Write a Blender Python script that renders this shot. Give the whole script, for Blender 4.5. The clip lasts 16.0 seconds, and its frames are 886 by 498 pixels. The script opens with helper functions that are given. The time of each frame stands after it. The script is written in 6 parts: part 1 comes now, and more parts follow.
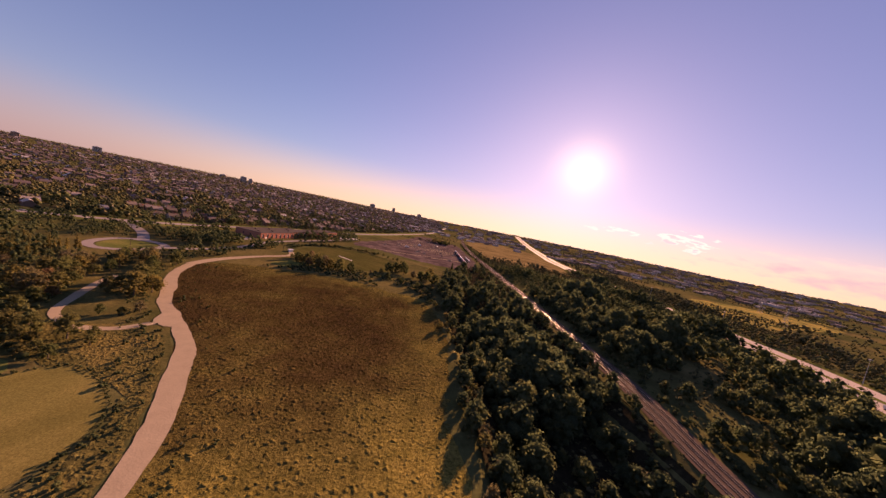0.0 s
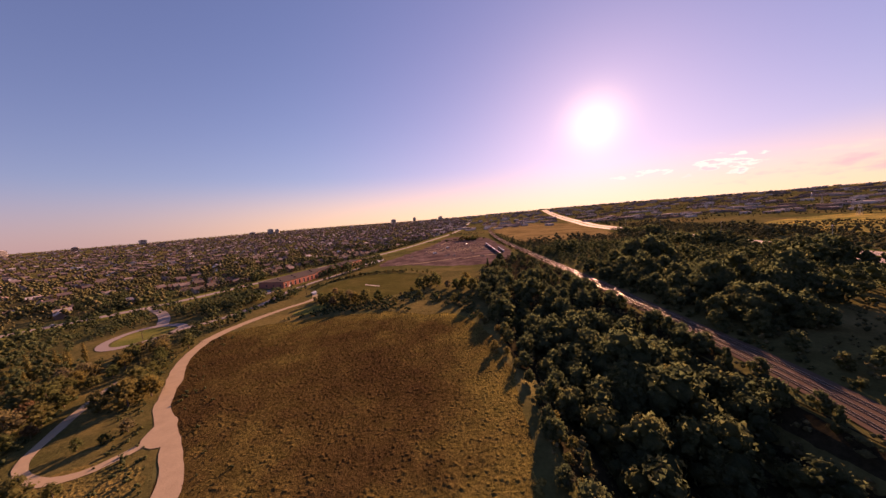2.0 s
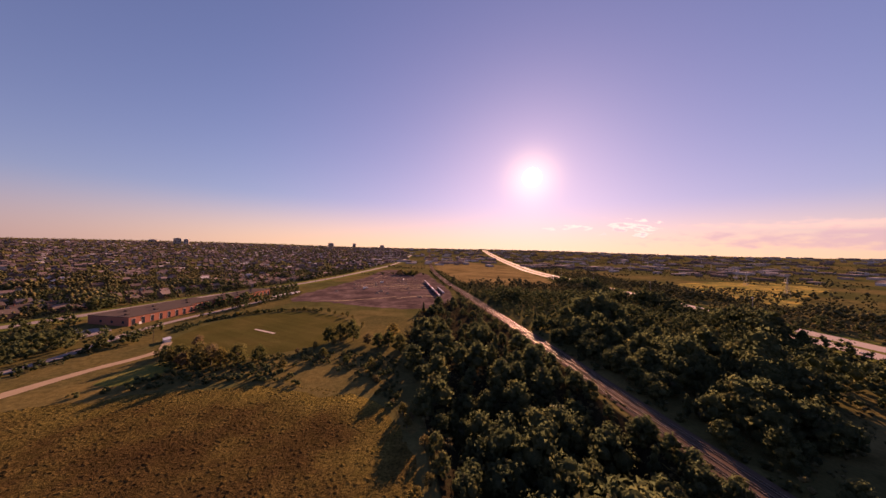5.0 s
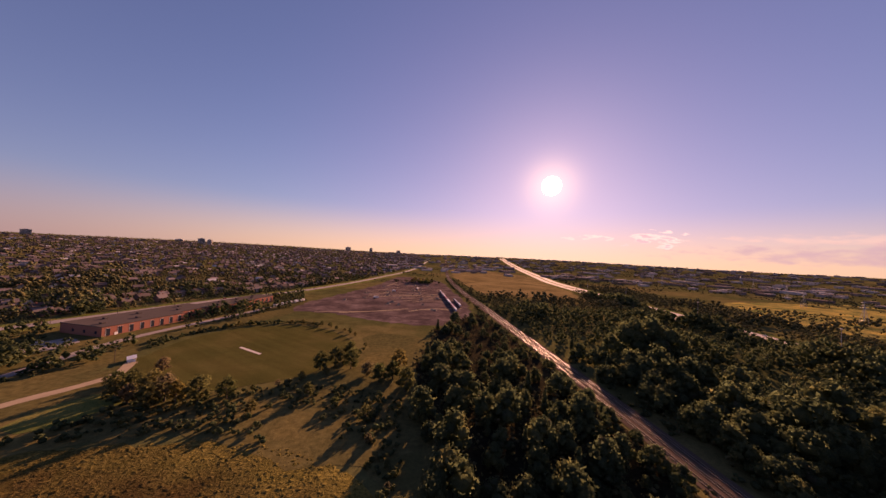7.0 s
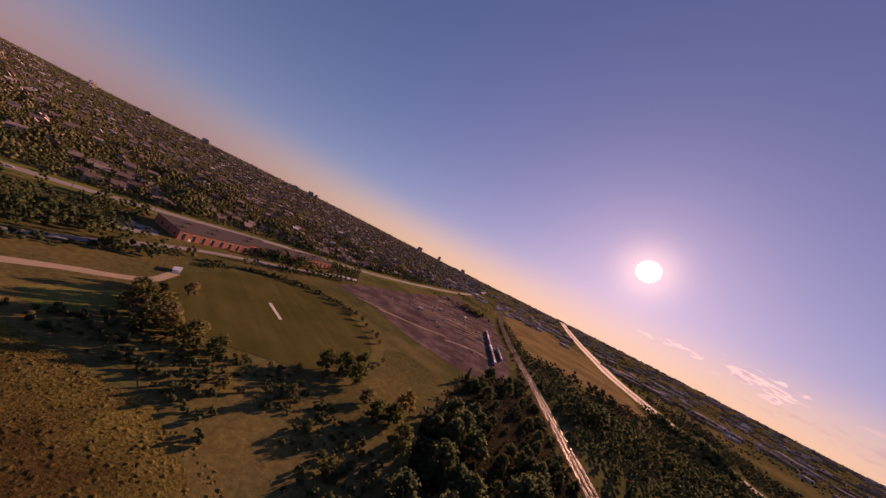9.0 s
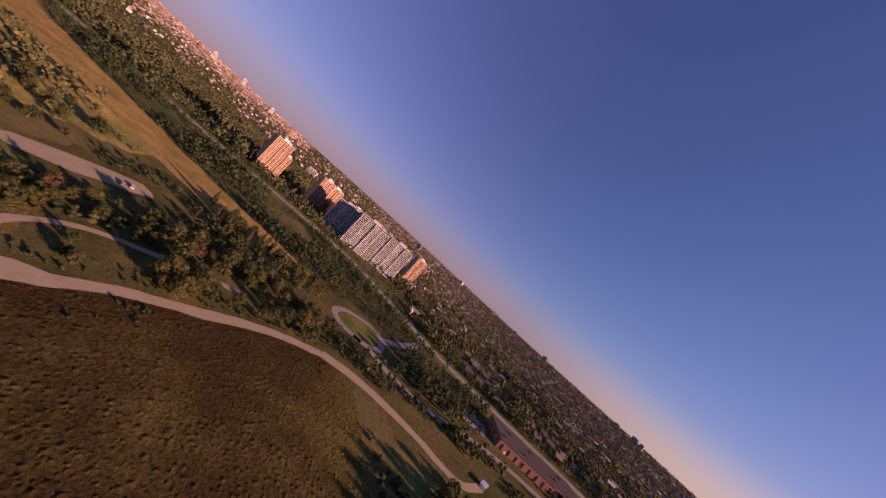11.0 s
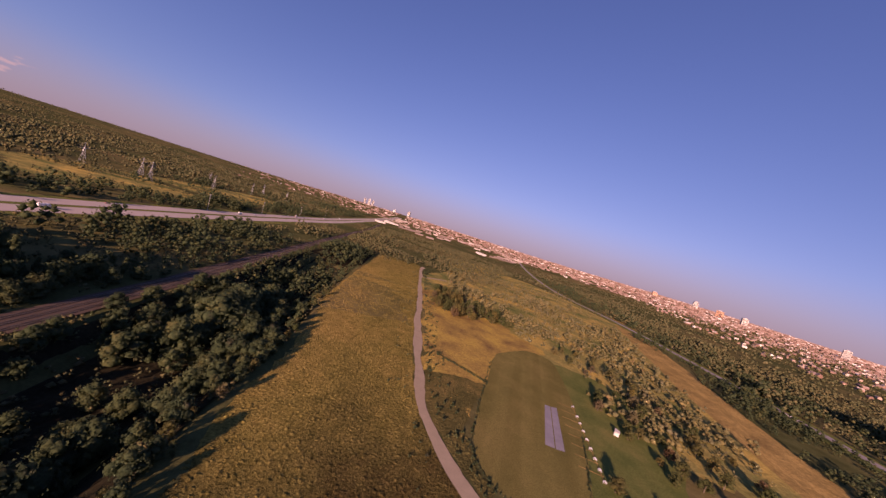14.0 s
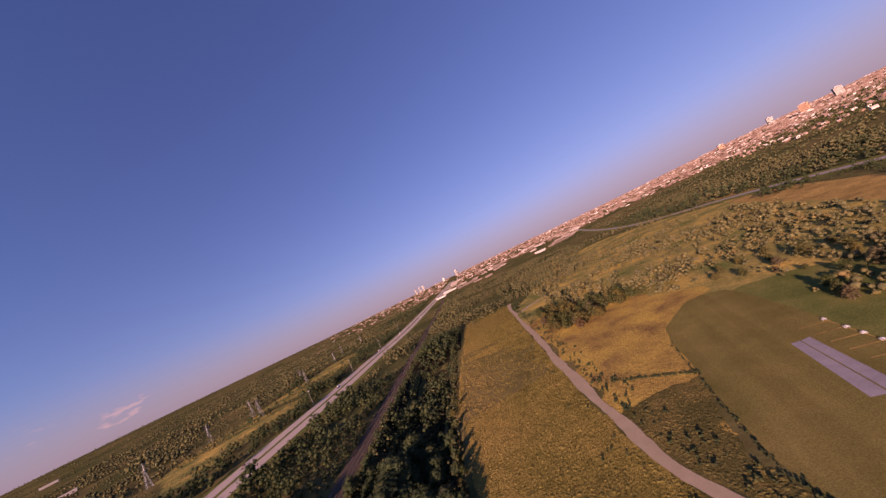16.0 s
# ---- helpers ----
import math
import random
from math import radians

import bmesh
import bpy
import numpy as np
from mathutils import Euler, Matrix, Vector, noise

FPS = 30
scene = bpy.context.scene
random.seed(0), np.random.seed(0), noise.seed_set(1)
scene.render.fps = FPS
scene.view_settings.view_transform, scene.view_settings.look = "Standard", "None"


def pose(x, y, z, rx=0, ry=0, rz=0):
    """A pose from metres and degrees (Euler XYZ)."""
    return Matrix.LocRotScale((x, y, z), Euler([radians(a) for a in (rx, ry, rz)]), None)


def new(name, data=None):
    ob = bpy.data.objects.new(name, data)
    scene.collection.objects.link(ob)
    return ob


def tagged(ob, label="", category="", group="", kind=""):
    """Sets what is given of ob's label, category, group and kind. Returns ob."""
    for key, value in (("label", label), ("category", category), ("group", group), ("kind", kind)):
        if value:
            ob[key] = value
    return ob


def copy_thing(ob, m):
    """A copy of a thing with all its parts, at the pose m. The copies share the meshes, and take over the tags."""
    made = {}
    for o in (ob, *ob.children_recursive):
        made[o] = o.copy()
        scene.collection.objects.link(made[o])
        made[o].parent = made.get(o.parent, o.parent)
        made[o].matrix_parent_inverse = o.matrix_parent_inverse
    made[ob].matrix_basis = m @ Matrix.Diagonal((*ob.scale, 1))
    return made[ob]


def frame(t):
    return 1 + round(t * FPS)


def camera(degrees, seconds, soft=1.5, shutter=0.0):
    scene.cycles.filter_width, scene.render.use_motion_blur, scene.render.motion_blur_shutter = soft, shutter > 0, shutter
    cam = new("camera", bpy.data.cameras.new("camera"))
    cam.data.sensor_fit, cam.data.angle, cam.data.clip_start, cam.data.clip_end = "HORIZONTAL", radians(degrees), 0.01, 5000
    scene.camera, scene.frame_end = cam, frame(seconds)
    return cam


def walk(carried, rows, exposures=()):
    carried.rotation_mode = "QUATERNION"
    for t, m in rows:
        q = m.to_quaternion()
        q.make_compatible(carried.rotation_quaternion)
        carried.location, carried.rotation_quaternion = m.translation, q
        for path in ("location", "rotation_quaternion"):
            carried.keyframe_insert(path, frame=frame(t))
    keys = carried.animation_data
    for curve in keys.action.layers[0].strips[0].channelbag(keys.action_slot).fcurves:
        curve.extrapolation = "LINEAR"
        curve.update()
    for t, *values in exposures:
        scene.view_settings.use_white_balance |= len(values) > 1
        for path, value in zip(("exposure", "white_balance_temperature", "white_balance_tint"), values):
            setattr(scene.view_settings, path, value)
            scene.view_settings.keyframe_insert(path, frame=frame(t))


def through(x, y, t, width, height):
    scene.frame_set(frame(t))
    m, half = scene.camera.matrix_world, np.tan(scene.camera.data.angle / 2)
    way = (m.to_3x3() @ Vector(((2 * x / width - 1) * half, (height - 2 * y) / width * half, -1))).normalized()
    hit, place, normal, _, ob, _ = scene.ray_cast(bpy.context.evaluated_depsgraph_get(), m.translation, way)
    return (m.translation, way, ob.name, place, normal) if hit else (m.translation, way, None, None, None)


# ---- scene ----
cam = camera(112.0, 16.0, soft=1.45)
PATH = [
    (0.0, pose(0.00, 0.00, 74.71, 84.86, -11.54, -4.10)),
    (0.5, pose(1.33, 11.07, 74.29, 84.95, -5.41, -1.90)),
    (1.0, pose(2.60, 22.09, 74.22, 84.59, -2.44, 0.99)),
    (1.5, pose(3.82, 33.13, 74.50, 84.51, 3.02, 2.61)),
    (2.0, pose(4.84, 44.20, 75.22, 84.25, 4.75, 0.17)),
    (2.5, pose(5.96, 55.45, 76.07, 83.71, 5.29, -3.09)),
    (3.0, pose(7.31, 66.69, 76.63, 84.24, 3.66, -5.74)),
    (3.5, pose(9.01, 77.98, 77.28, 85.92, 2.90, -6.23)),
    (4.0, pose(11.36, 89.18, 78.10, 87.32, 1.10, -8.14)),
    (4.5, pose(14.06, 100.19, 78.86, 88.78, -0.55, -10.09)),
    (5.3, pose(17.52, 119.21, 79.64, 90.72, -1.82, -10.55)),
    (6.2, pose(20.15, 141.76, 80.37, 91.69, -1.85, -8.07)),
    (7.0, pose(22.36, 160.03, 82.04, 91.22, -3.08, -7.61)),
    (7.5, pose(23.91, 170.35, 83.62, 90.47, -4.69, -8.72)),
    (8.0, pose(25.20, 180.47, 85.38, 91.13, -10.99, -9.07)),
    (8.6, pose(24.30, 192.32, 87.13, 91.95, -20.04, -3.67)),
    (9.2, pose(19.62, 202.78, 88.19, 92.70, -30.23, 10.79)),
    (9.8, pose(12.89, 210.60, 88.61, 93.22, -38.76, 30.47)),
    (10.5, pose(4.78, 214.75, 88.35, 93.30, -42.87, 54.91)),
    (11.0, pose(-0.51, 215.37, 87.90, 93.09, -42.58, 71.60)),
    (11.5, pose(-6.19, 215.25, 87.68, 91.71, -44.34, 90.67)),
    (12.0, pose(-11.72, 214.12, 88.11, 92.35, -46.70, 107.62)),
    (12.5, pose(-15.88, 211.21, 89.00, 91.06, -46.51, 127.13)),
    (13.0, pose(-18.28, 206.94, 89.92, 86.92, -40.97, 148.44)),
    (13.5, pose(-19.38, 201.59, 90.96, 83.53, -24.98, 165.96)),
    (14.0, pose(-19.09, 195.56, 92.11, 85.91, -17.35, 174.14)),
    (14.5, pose(-17.84, 189.06, 93.19, 90.11, -7.99, 178.42)),
    (15.0, pose(-16.19, 182.51, 94.35, 93.76, 0.12, 182.83)),
    (15.5, pose(-14.49, 175.99, 96.01, 95.70, 13.27, 185.20)),
    (16.0, pose(-12.98, 169.52, 97.93, 96.08, 25.71, 183.95)),
]
walk(cam, PATH, exposures=[(0.0, 1.58, 9250, 45), (3.0, 1.6, 9250, 45), (4.5, 1.47, 9250, 46), (8.0, 1.15, 9000, 48), (10.5, 0.84, 7600, 49), (11.5, 1.16, 6950, 44), (12.5, 1.18, 6850, 41), (16.0, 1.2, 6850, 41)])

# ---- light ----
SUN_AZ, SUN_EL = radians(27.0), radians(13.4)
SUN_DIR = Vector((math.sin(SUN_AZ) * math.cos(SUN_EL), math.cos(SUN_AZ) * math.cos(SUN_EL), math.sin(SUN_EL)))
world = bpy.data.worlds.new("evening_sky")
scene.world = world
world.use_nodes = True
wn, wl = world.node_tree.nodes, world.node_tree.links
wn.clear()
sky = wn.new("ShaderNodeTexSky")
sky.sky_type = "NISHITA"
sky.sun_disc = False
sky.sun_elevation, sky.sun_rotation = SUN_EL, SUN_AZ
sky.air_density, sky.dust_density, sky.ozone_density = 1.0, 0.25, 3.0
tint = wn.new("ShaderNodeMix")
tint.data_type, tint.blend_type = "RGBA", "MULTIPLY"
tint.inputs[0].default_value = 1.0
coord = wn.new("ShaderNodeTexCoord")


def wmath(op, a, b=None, vector=False):
    n = wn.new("ShaderNodeVectorMath" if vector else "ShaderNodeMath")
    n.operation = op
    for i, v in enumerate((a, b)):
        if v is None:
            continue
        if isinstance(v, (int, float, tuple)):
            n.inputs[i].default_value = v
        else:
            wl.new(v, n.inputs[i])
    return n.outputs["Value"] if op == "DOT_PRODUCT" else n.outputs[0]


def wramp(value, a, b, lo=0.0, hi=1.0):
    n = wn.new("ShaderNodeMapRange")
    n.interpolation_type = "SMOOTHSTEP"
    wl.new(value, n.inputs[0])
    for i, v in zip((1, 2, 3, 4), (a, b, lo, hi)):
        n.inputs[i].default_value = v
    return n.outputs[0]


def wmix(fac, a, b):
    n = wn.new("ShaderNodeMix")
    n.data_type = "RGBA"
    for sock, v in ((0, fac), (6, a), (7, b)):
        if isinstance(v, (int, float, tuple)):
            n.inputs[sock].default_value = v
        else:
            wl.new(v, n.inputs[sock])
    return n.outputs[2]


# the haze evens out the sky round the sun
softened = wmath("DIVIDE", sky.outputs[0], wmath("ADD", wmath("MULTIPLY", sky.outputs[0], (0.11, 0.11, 0.11), True), (1.0, 1.0, 1.0), True), True)
wl.new(softened, tint.inputs[6])
ray = coord.outputs["Generated"]
to_sun = wmath("DOT_PRODUCT", ray, tuple(SUN_DIR), True)
sideways = wmath("MULTIPLY", wramp(to_sun, -0.2, 0.25), wramp(to_sun, 0.6, 0.95, 1.0, 0.0))
wl.new(wmix(sideways, (0.88, 0.92, 1.38, 1), (0.76, 0.94, 1.38, 1)), tint.inputs[7])
split = wn.new("ShaderNodeSeparateXYZ")
wl.new(ray, split.inputs[0])
height = split.outputs[2]
# low evening clouds: a small heap and a long bank beside the sun, and a scrap opposite
cloud_noise = wn.new("ShaderNodeTexNoise")
cloud_noise.inputs["Scale"].default_value, cloud_noise.inputs["Detail"].default_value = 26.0, 8.0
stretch = wmath("MULTIPLY", ray, (1.0, 1.0, 3.2), True)
wl.new(stretch, cloud_noise.inputs["Vector"])


def cloud(az, el, wide, high, cut, soft=0.22, gain=5.0):
    a, e = radians(az), radians(el)
    side = wmath("DOT_PRODUCT", ray, (math.cos(a), -math.sin(a), 0.0), True)
    front = wmath("DOT_PRODUCT", ray, (math.sin(a), math.cos(a), 0.0), True)
    u = wmath("DIVIDE", side, radians(wide))
    v = wmath("DIVIDE", wmath("SUBTRACT", height, math.sin(e)), radians(high))
    d = wmath("SQRT", wmath("ADD", wmath("POWER", wmath("ABSOLUTE", u), 2.0), wmath("POWER", wmath("ABSOLUTE", v), 2.0)))
    body = wmath("SUBTRACT", wmath("MULTIPLY", wmath("SUBTRACT", cloud_noise.outputs["Fac"], 0.3), gain), d)
    return wmath("MULTIPLY", wramp(body, cut, cut + soft), wramp(front, 0.0, 0.1))


puff = wmath("MAXIMUM", cloud(41.8, 4.2, 4.2, 1.5, 0.3, 0.5), cloud(33.5, 4.5, 4.6, 0.5, 0.3, 0.5))
bank = cloud(68.0, 2.3, 27.0, 1.9, -0.5, 0.8, 2.0)
rim = cloud(66.0, 4.2, 24.0, 1.0, -0.45, 0.8, 2.0)
scrap = wmath("MAXIMUM", cloud(129.0, 2.7, 2.6, 0.9, 0.2, 0.7), wmath("MULTIPLY", cloud(113.0, 4.0, 12.0, 1.5, 0.3, 1.0), 0.5))
glow = wmath("POWER", wmath("MAXIMUM", to_sun, 0.0), 420.0)
disc = wramp(to_sun, math.cos(radians(1.75)), math.cos(radians(1.35)))
haze = wmix(wramp(to_sun, 0.1, 1.0), (2.5, 2.0, 2.4, 1), (6.8, 5.5, 3.5, 1))
c1 = wmix(wmath("MULTIPLY", wramp(height, -0.02, 0.16, 1.0, 0.0), 0.7), tint.outputs[2], haze)
c1 = wmix(wmath("MULTIPLY", rim, 0.35), c1, (7.2, 5.6, 4.8, 1))
c2 = wmix(wmath("MULTIPLY", bank, 0.6), c1, (3.5, 3.0, 4.2, 1))
c3 = wmix(wmath("MULTIPLY", puff, 0.8), c2, (7.8, 6.8, 6.8, 1))
puff_core = wmath("MAXIMUM", cloud(41.2, 3.9, 3.9, 1.2, 0.5, 0.6), cloud(33.5, 4.4, 4.0, 0.35, 0.6, 0.6))
c3 = wmix(wmath("MULTIPLY", puff_core, 0.8), c3, (4.6, 4.0, 5.0, 1))
c4 = wmix(wmath("MULTIPLY", scrap, 0.6), c3, (4.6, 3.2, 3.1, 1))
c5 = wmix(wmath("MULTIPLY", glow, 0.3), c4, (16.0, 13.3, 11.6, 1))
c6 = wmix(disc, c5, (260.0, 235.0, 215.0, 1))
bg = wn.new("ShaderNodeBackground")
bg.inputs[1].default_value = 0.0595
wl.new(c6, bg.inputs[0])
out = wn.new("ShaderNodeOutputWorld")
wl.new(bg.outputs[0], out.inputs[0])

sun_data = bpy.data.lights.new("sun", "SUN")
sun_data.energy, sun_data.angle, sun_data.color = 5.0, radians(0.6), (1.0, 0.70, 0.50)
sun = new("sun", sun_data)
sun.rotation_mode = "QUATERNION"
sun.rotation_quaternion = (-SUN_DIR).to_track_quat("-Z", "Y")

# ---- materials ----


class Nodes:
    """A small helper round one node material."""

    def __init__(self, name):
        self.mat = bpy.data.materials.new(name)
        self.mat.use_nodes = True
        self.n, self.l = self.mat.node_tree.nodes, self.mat.node_tree.links
        self.bsdf = self.n["Principled BSDF"]
        self.bsdf.inputs["Specular IOR Level"].default_value = 0.08
        self.pos = self.n.new("ShaderNodeNewGeometry").outputs["Position"]

    def noise(self, scale, detail=4.0, rough=0.55, stretch=None):
        t = self.n.new("ShaderNodeTexNoise")
        t.inputs["Scale"].default_value, t.inputs["Detail"].default_value, t.inputs["Roughness"].default_value = scale, detail, rough
        v = self.pos
        if stretch:
            m = self.n.new("ShaderNodeMapping")
            m.vector_type = "TEXTURE"
            m.inputs["Scale"].default_value = [1.0 / q for q in stretch[:3]]
            if len(stretch) > 3:
                m.inputs["Rotation"].default_value = (0, 0, stretch[3])
            self.l.new(v, m.inputs[0])
            v = m.outputs[0]
        self.l.new(v, t.inputs["Vector"])
        return t.outputs["Fac"]

    def ramp(self, fac, *stops):
        r = self.n.new("ShaderNodeValToRGB")
        while len(r.color_ramp.elements) < len(stops):
            r.color_ramp.elements.new(0.5)
        for e, (p, c) in zip(r.color_ramp.elements, stops):
            e.position, e.color = p, (*c, 1)
        self.l.new(fac, r.inputs[0])
        return r.outputs[0]

    def mix(self, fac, a, b, kind="MIX"):
        m = self.n.new("ShaderNodeMix")
        m.data_type, m.blend_type = "RGBA", kind
        for sock, v in ((0, fac), (6, a), (7, b)):
            if isinstance(v, (int, float)):
                m.inputs[sock].default_value = v
            elif isinstance(v, tuple):
                m.inputs[sock].default_value = (*v, 1)
            else:
                self.l.new(v, m.inputs[sock])
        return m.outputs[2]

    def done(self, colour, rough=0.9, bump=None, height=0.3, metal=0.0, through=0.0):
        if isinstance(colour, tuple):
            self.bsdf.inputs["Base Color"].default_value = (*colour, 1)
        else:
            self.l.new(colour, self.bsdf.inputs["Base Color"])
        if rough >= 0.85:
            self.bsdf.inputs["Specular IOR Level"].default_value = 0.0
        self.bsdf.inputs["Roughness"].default_value, self.bsdf.inputs["Metallic"].default_value = rough, metal
        if bump is not None:
            b = self.n.new("ShaderNodeBump")
            b.inputs["Distance"].default_value, b.inputs["Strength"].default_value = height, 1.0
            self.l.new(bump, b.inputs["Height"])
            self.l.new(b.outputs[0], self.bsdf.inputs["Normal"])
        if through:
            t, m = self.n.new("ShaderNodeBsdfTranslucent"), self.n.new("ShaderNodeMixShader")
            if isinstance(colour, tuple):
                t.inputs[0].default_value = (*colour, 1)
            else:
                self.l.new(colour, t.inputs[0])
            m.inputs[0].default_value = through
            self.l.new(self.bsdf.outputs[0], m.inputs[1])
            self.l.new(t.outputs[0], m.inputs[2])
            self.l.new(m.outputs[0], self.n["Material Output"].inputs[0])
        return self.mat

    def island(self):
        return self.n.new("ShaderNodeNewGeometry").outputs["Random Per Island"]

    def own(self):
        return self.n.new("ShaderNodeObjectInfo").outputs["Random"]


def plain(name, a, b, scale, rough=0.85, height=0.0, metal=0.0):
    k = Nodes(name)
    f = k.noise(scale, 5)
    g = k.noise(scale * 9, 3)
    c = k.mix(k.mix(0.35, f, g), a, b)
    return k.done(c, rough, g if height else None, height, metal)


def turf(name, dark, mid, light, patch, blade, height, stripe=None):
    k = Nodes(name)
    big = k.noise(patch, 6, 0.6)
    c = k.ramp(big, (0.34, dark), (0.5, mid), (0.66, light))
    fine = k.noise(blade, 6, 0.7)
    c = k.mix(0.75, c, k.ramp(fine, (0.3, (0.25, 0.25, 0.25)), (0.7, (1.0, 1.0, 1.0))), "MULTIPLY")
    if stripe:
        c = k.mix(0.35, c, k.ramp(k.noise(stripe[0], 2, 0.5, (1.0, 0.04, 1.0, stripe[1])), (0.4, (0.6, 0.6, 0.55)), (0.6, (1, 1, 1))), "MULTIPLY")
    c = k.mix(1.0, c, (1.0, 1.0, 1.08), "MULTIPLY")
    return k.done(c, 0.95, fine, height)


def foliage(name, colours, thing, through=0.55):
    k = Nodes(name)
    r = k.own() if thing else k.noise(0.1, 3, 0.65)
    base = k.ramp(r, *colours)
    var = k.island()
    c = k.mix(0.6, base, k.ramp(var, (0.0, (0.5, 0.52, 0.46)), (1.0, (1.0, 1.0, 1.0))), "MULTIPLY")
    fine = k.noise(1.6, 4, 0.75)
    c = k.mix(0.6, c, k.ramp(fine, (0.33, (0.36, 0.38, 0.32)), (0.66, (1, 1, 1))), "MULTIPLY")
    return k.done(c, 0.9, fine, 0.6, through=through)


GREENS = ((0.0, (0.11, 0.135, 0.055)), (0.35, (0.155, 0.16, 0.065)), (0.6, (0.20, 0.18, 0.075)), (0.8, (0.25, 0.205, 0.07)), (0.92, (0.21, 0.185, 0.115)), (1.0, (0.24, 0.15, 0.08)))
FOREST = ((0.28, (0.14, 0.135, 0.088)), (0.38, (0.085, 0.118, 0.066)), (0.5, (0.12, 0.153, 0.078)), (0.6, (0.16, 0.182, 0.086)), (0.72, (0.24, 0.225, 0.094)))
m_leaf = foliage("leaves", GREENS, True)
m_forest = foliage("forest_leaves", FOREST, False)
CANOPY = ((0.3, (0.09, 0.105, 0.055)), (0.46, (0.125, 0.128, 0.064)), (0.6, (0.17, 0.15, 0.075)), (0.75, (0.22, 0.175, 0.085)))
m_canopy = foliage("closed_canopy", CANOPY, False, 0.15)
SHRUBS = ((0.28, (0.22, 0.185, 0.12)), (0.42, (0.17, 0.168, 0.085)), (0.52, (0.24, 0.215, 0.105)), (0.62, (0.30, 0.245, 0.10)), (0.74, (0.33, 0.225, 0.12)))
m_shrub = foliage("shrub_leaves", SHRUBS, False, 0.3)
m_bark = plain("bark", (0.07, 0.055, 0.04), (0.16, 0.13, 0.10), 3.0, 0.95, 0.05)


def ground_material():
    k = Nodes("land")
    big = k.noise(0.004, 6, 0.6)
    c = k.ramp(big, (0.3, (0.07, 0.082, 0.034)), (0.45, (0.10, 0.105, 0.042)), (0.58, (0.16, 0.138, 0.058)), (0.72, (0.22, 0.17, 0.078)))
    mid = k.noise(0.05, 5, 0.65)
    c = k.mix(0.6, c, k.ramp(mid, (0.35, (0.45, 0.45, 0.4)), (0.62, (1.1, 1.05, 1.0))), "MULTIPLY")
    fine = k.noise(0.6, 5, 0.7)
    c = k.mix(0.6, c, k.ramp(fine, (0.3, (0.4, 0.4, 0.38)), (0.7, (1, 1, 1))), "MULTIPLY")
    return k.done(c, 0.95, fine, 0.15)


def meadow_material():
    """Weeds: rusty brown in the middle of the meadow, olive along its north edge, yellow-green towards the south."""
    k = Nodes("weedy_meadow")

    def span(sock, a, b, lo, hi):
        n = k.n.new("ShaderNodeMapRange")
        n.interpolation_type = "SMOOTHSTEP"
        k.l.new(sock, n.inputs[0])
        for i, v in zip((1, 2, 3, 4), (a, b, lo, hi)):
            n.inputs[i].default_value = v
        return n.outputs[0]

    def calc(op, a, b):
        n = k.n.new("ShaderNodeMath")
        n.operation = op
        for i, v in enumerate((a, b)):
            if isinstance(v, float):
                n.inputs[i].default_value = v
            else:
                k.l.new(v, n.inputs[i])
        return n.outputs[0]

    sep = k.n.new("ShaderNodeSeparateXYZ")
    k.l.new(k.pos, sep.inputs[0])
    x, y = sep.outputs[0], sep.outputs[1]
    green = calc("ADD", span(y, 0.0, 170.0, 0.25, -0.06), span(y, 225.0, 290.0, 0.0, 0.15))
    green = calc("ADD", green, span(x, -20.0, 28.0, 0.0, 0.13))
    big = k.noise(0.017, 7, 0.66)
    big = calc("ADD", calc("MULTIPLY", big, 0.68), 0.155)
    c = k.ramp(calc("ADD", big, green), (0.34, (0.044, 0.028, 0.016)), (0.46, (0.069, 0.050, 0.022)), (0.58, (0.125, 0.105, 0.037)), (0.72, (0.21, 0.172, 0.052)), (0.88, (0.275, 0.205, 0.066)))
    mid = k.noise(0.14, 5, 0.7)
    c = k.mix(0.6, c, k.ramp(mid, (0.34, (0.5, 0.54, 0.42)), (0.64, (1.15, 1.1, 1.0))), "MULTIPLY")
    fine = k.noise(0.8, 6, 0.75)
    c = k.mix(0.85, c, k.ramp(fine, (0.36, (0.28, 0.27, 0.24)), (0.6, (1.25, 1.2, 1.1))), "MULTIPLY")
    return k.done(c, 0.95, fine, 0.6)


m_land = ground_material()
m_meadow = meadow_material()
m_turf = turf("mown_turf", (0.168, 0.152, 0.045), (0.215, 0.184, 0.054), (0.265, 0.215, 0.067), 0.03, 2.0, 0.05, (0.11, -0.395))
m_cricket = turf("playing_field_turf", (0.082, 0.084, 0.025), (0.10, 0.096, 0.029), (0.122, 0.108, 0.035), 0.03, 2.0, 0.05, (0.14, 0.9))
m_lawn = turf("rough_lawn", (0.11, 0.135, 0.036), (0.155, 0.17, 0.046), (0.225, 0.205, 0.06), 0.04, 1.2, 0.08)
m_gold = turf("goldenrod", (0.24, 0.155, 0.055), (0.41, 0.28, 0.07), (0.54, 0.385, 0.08), 0.04, 0.55, 0.7)
m_hill = turf("hillside_grass", (0.135, 0.165, 0.045), (0.32, 0.27, 0.08), (0.60, 0.42, 0.10), 0.021, 0.42, 0.6)
m_park = turf("park_grass", (0.075, 0.078, 0.026), (0.115, 0.105, 0.036), (0.185, 0.15, 0.05), 0.035, 0.7, 0.3)
m_verge = turf("verge_weeds", (0.085, 0.08, 0.026), (0.13, 0.112, 0.036), (0.21, 0.16, 0.05), 0.05, 0.7, 0.5)
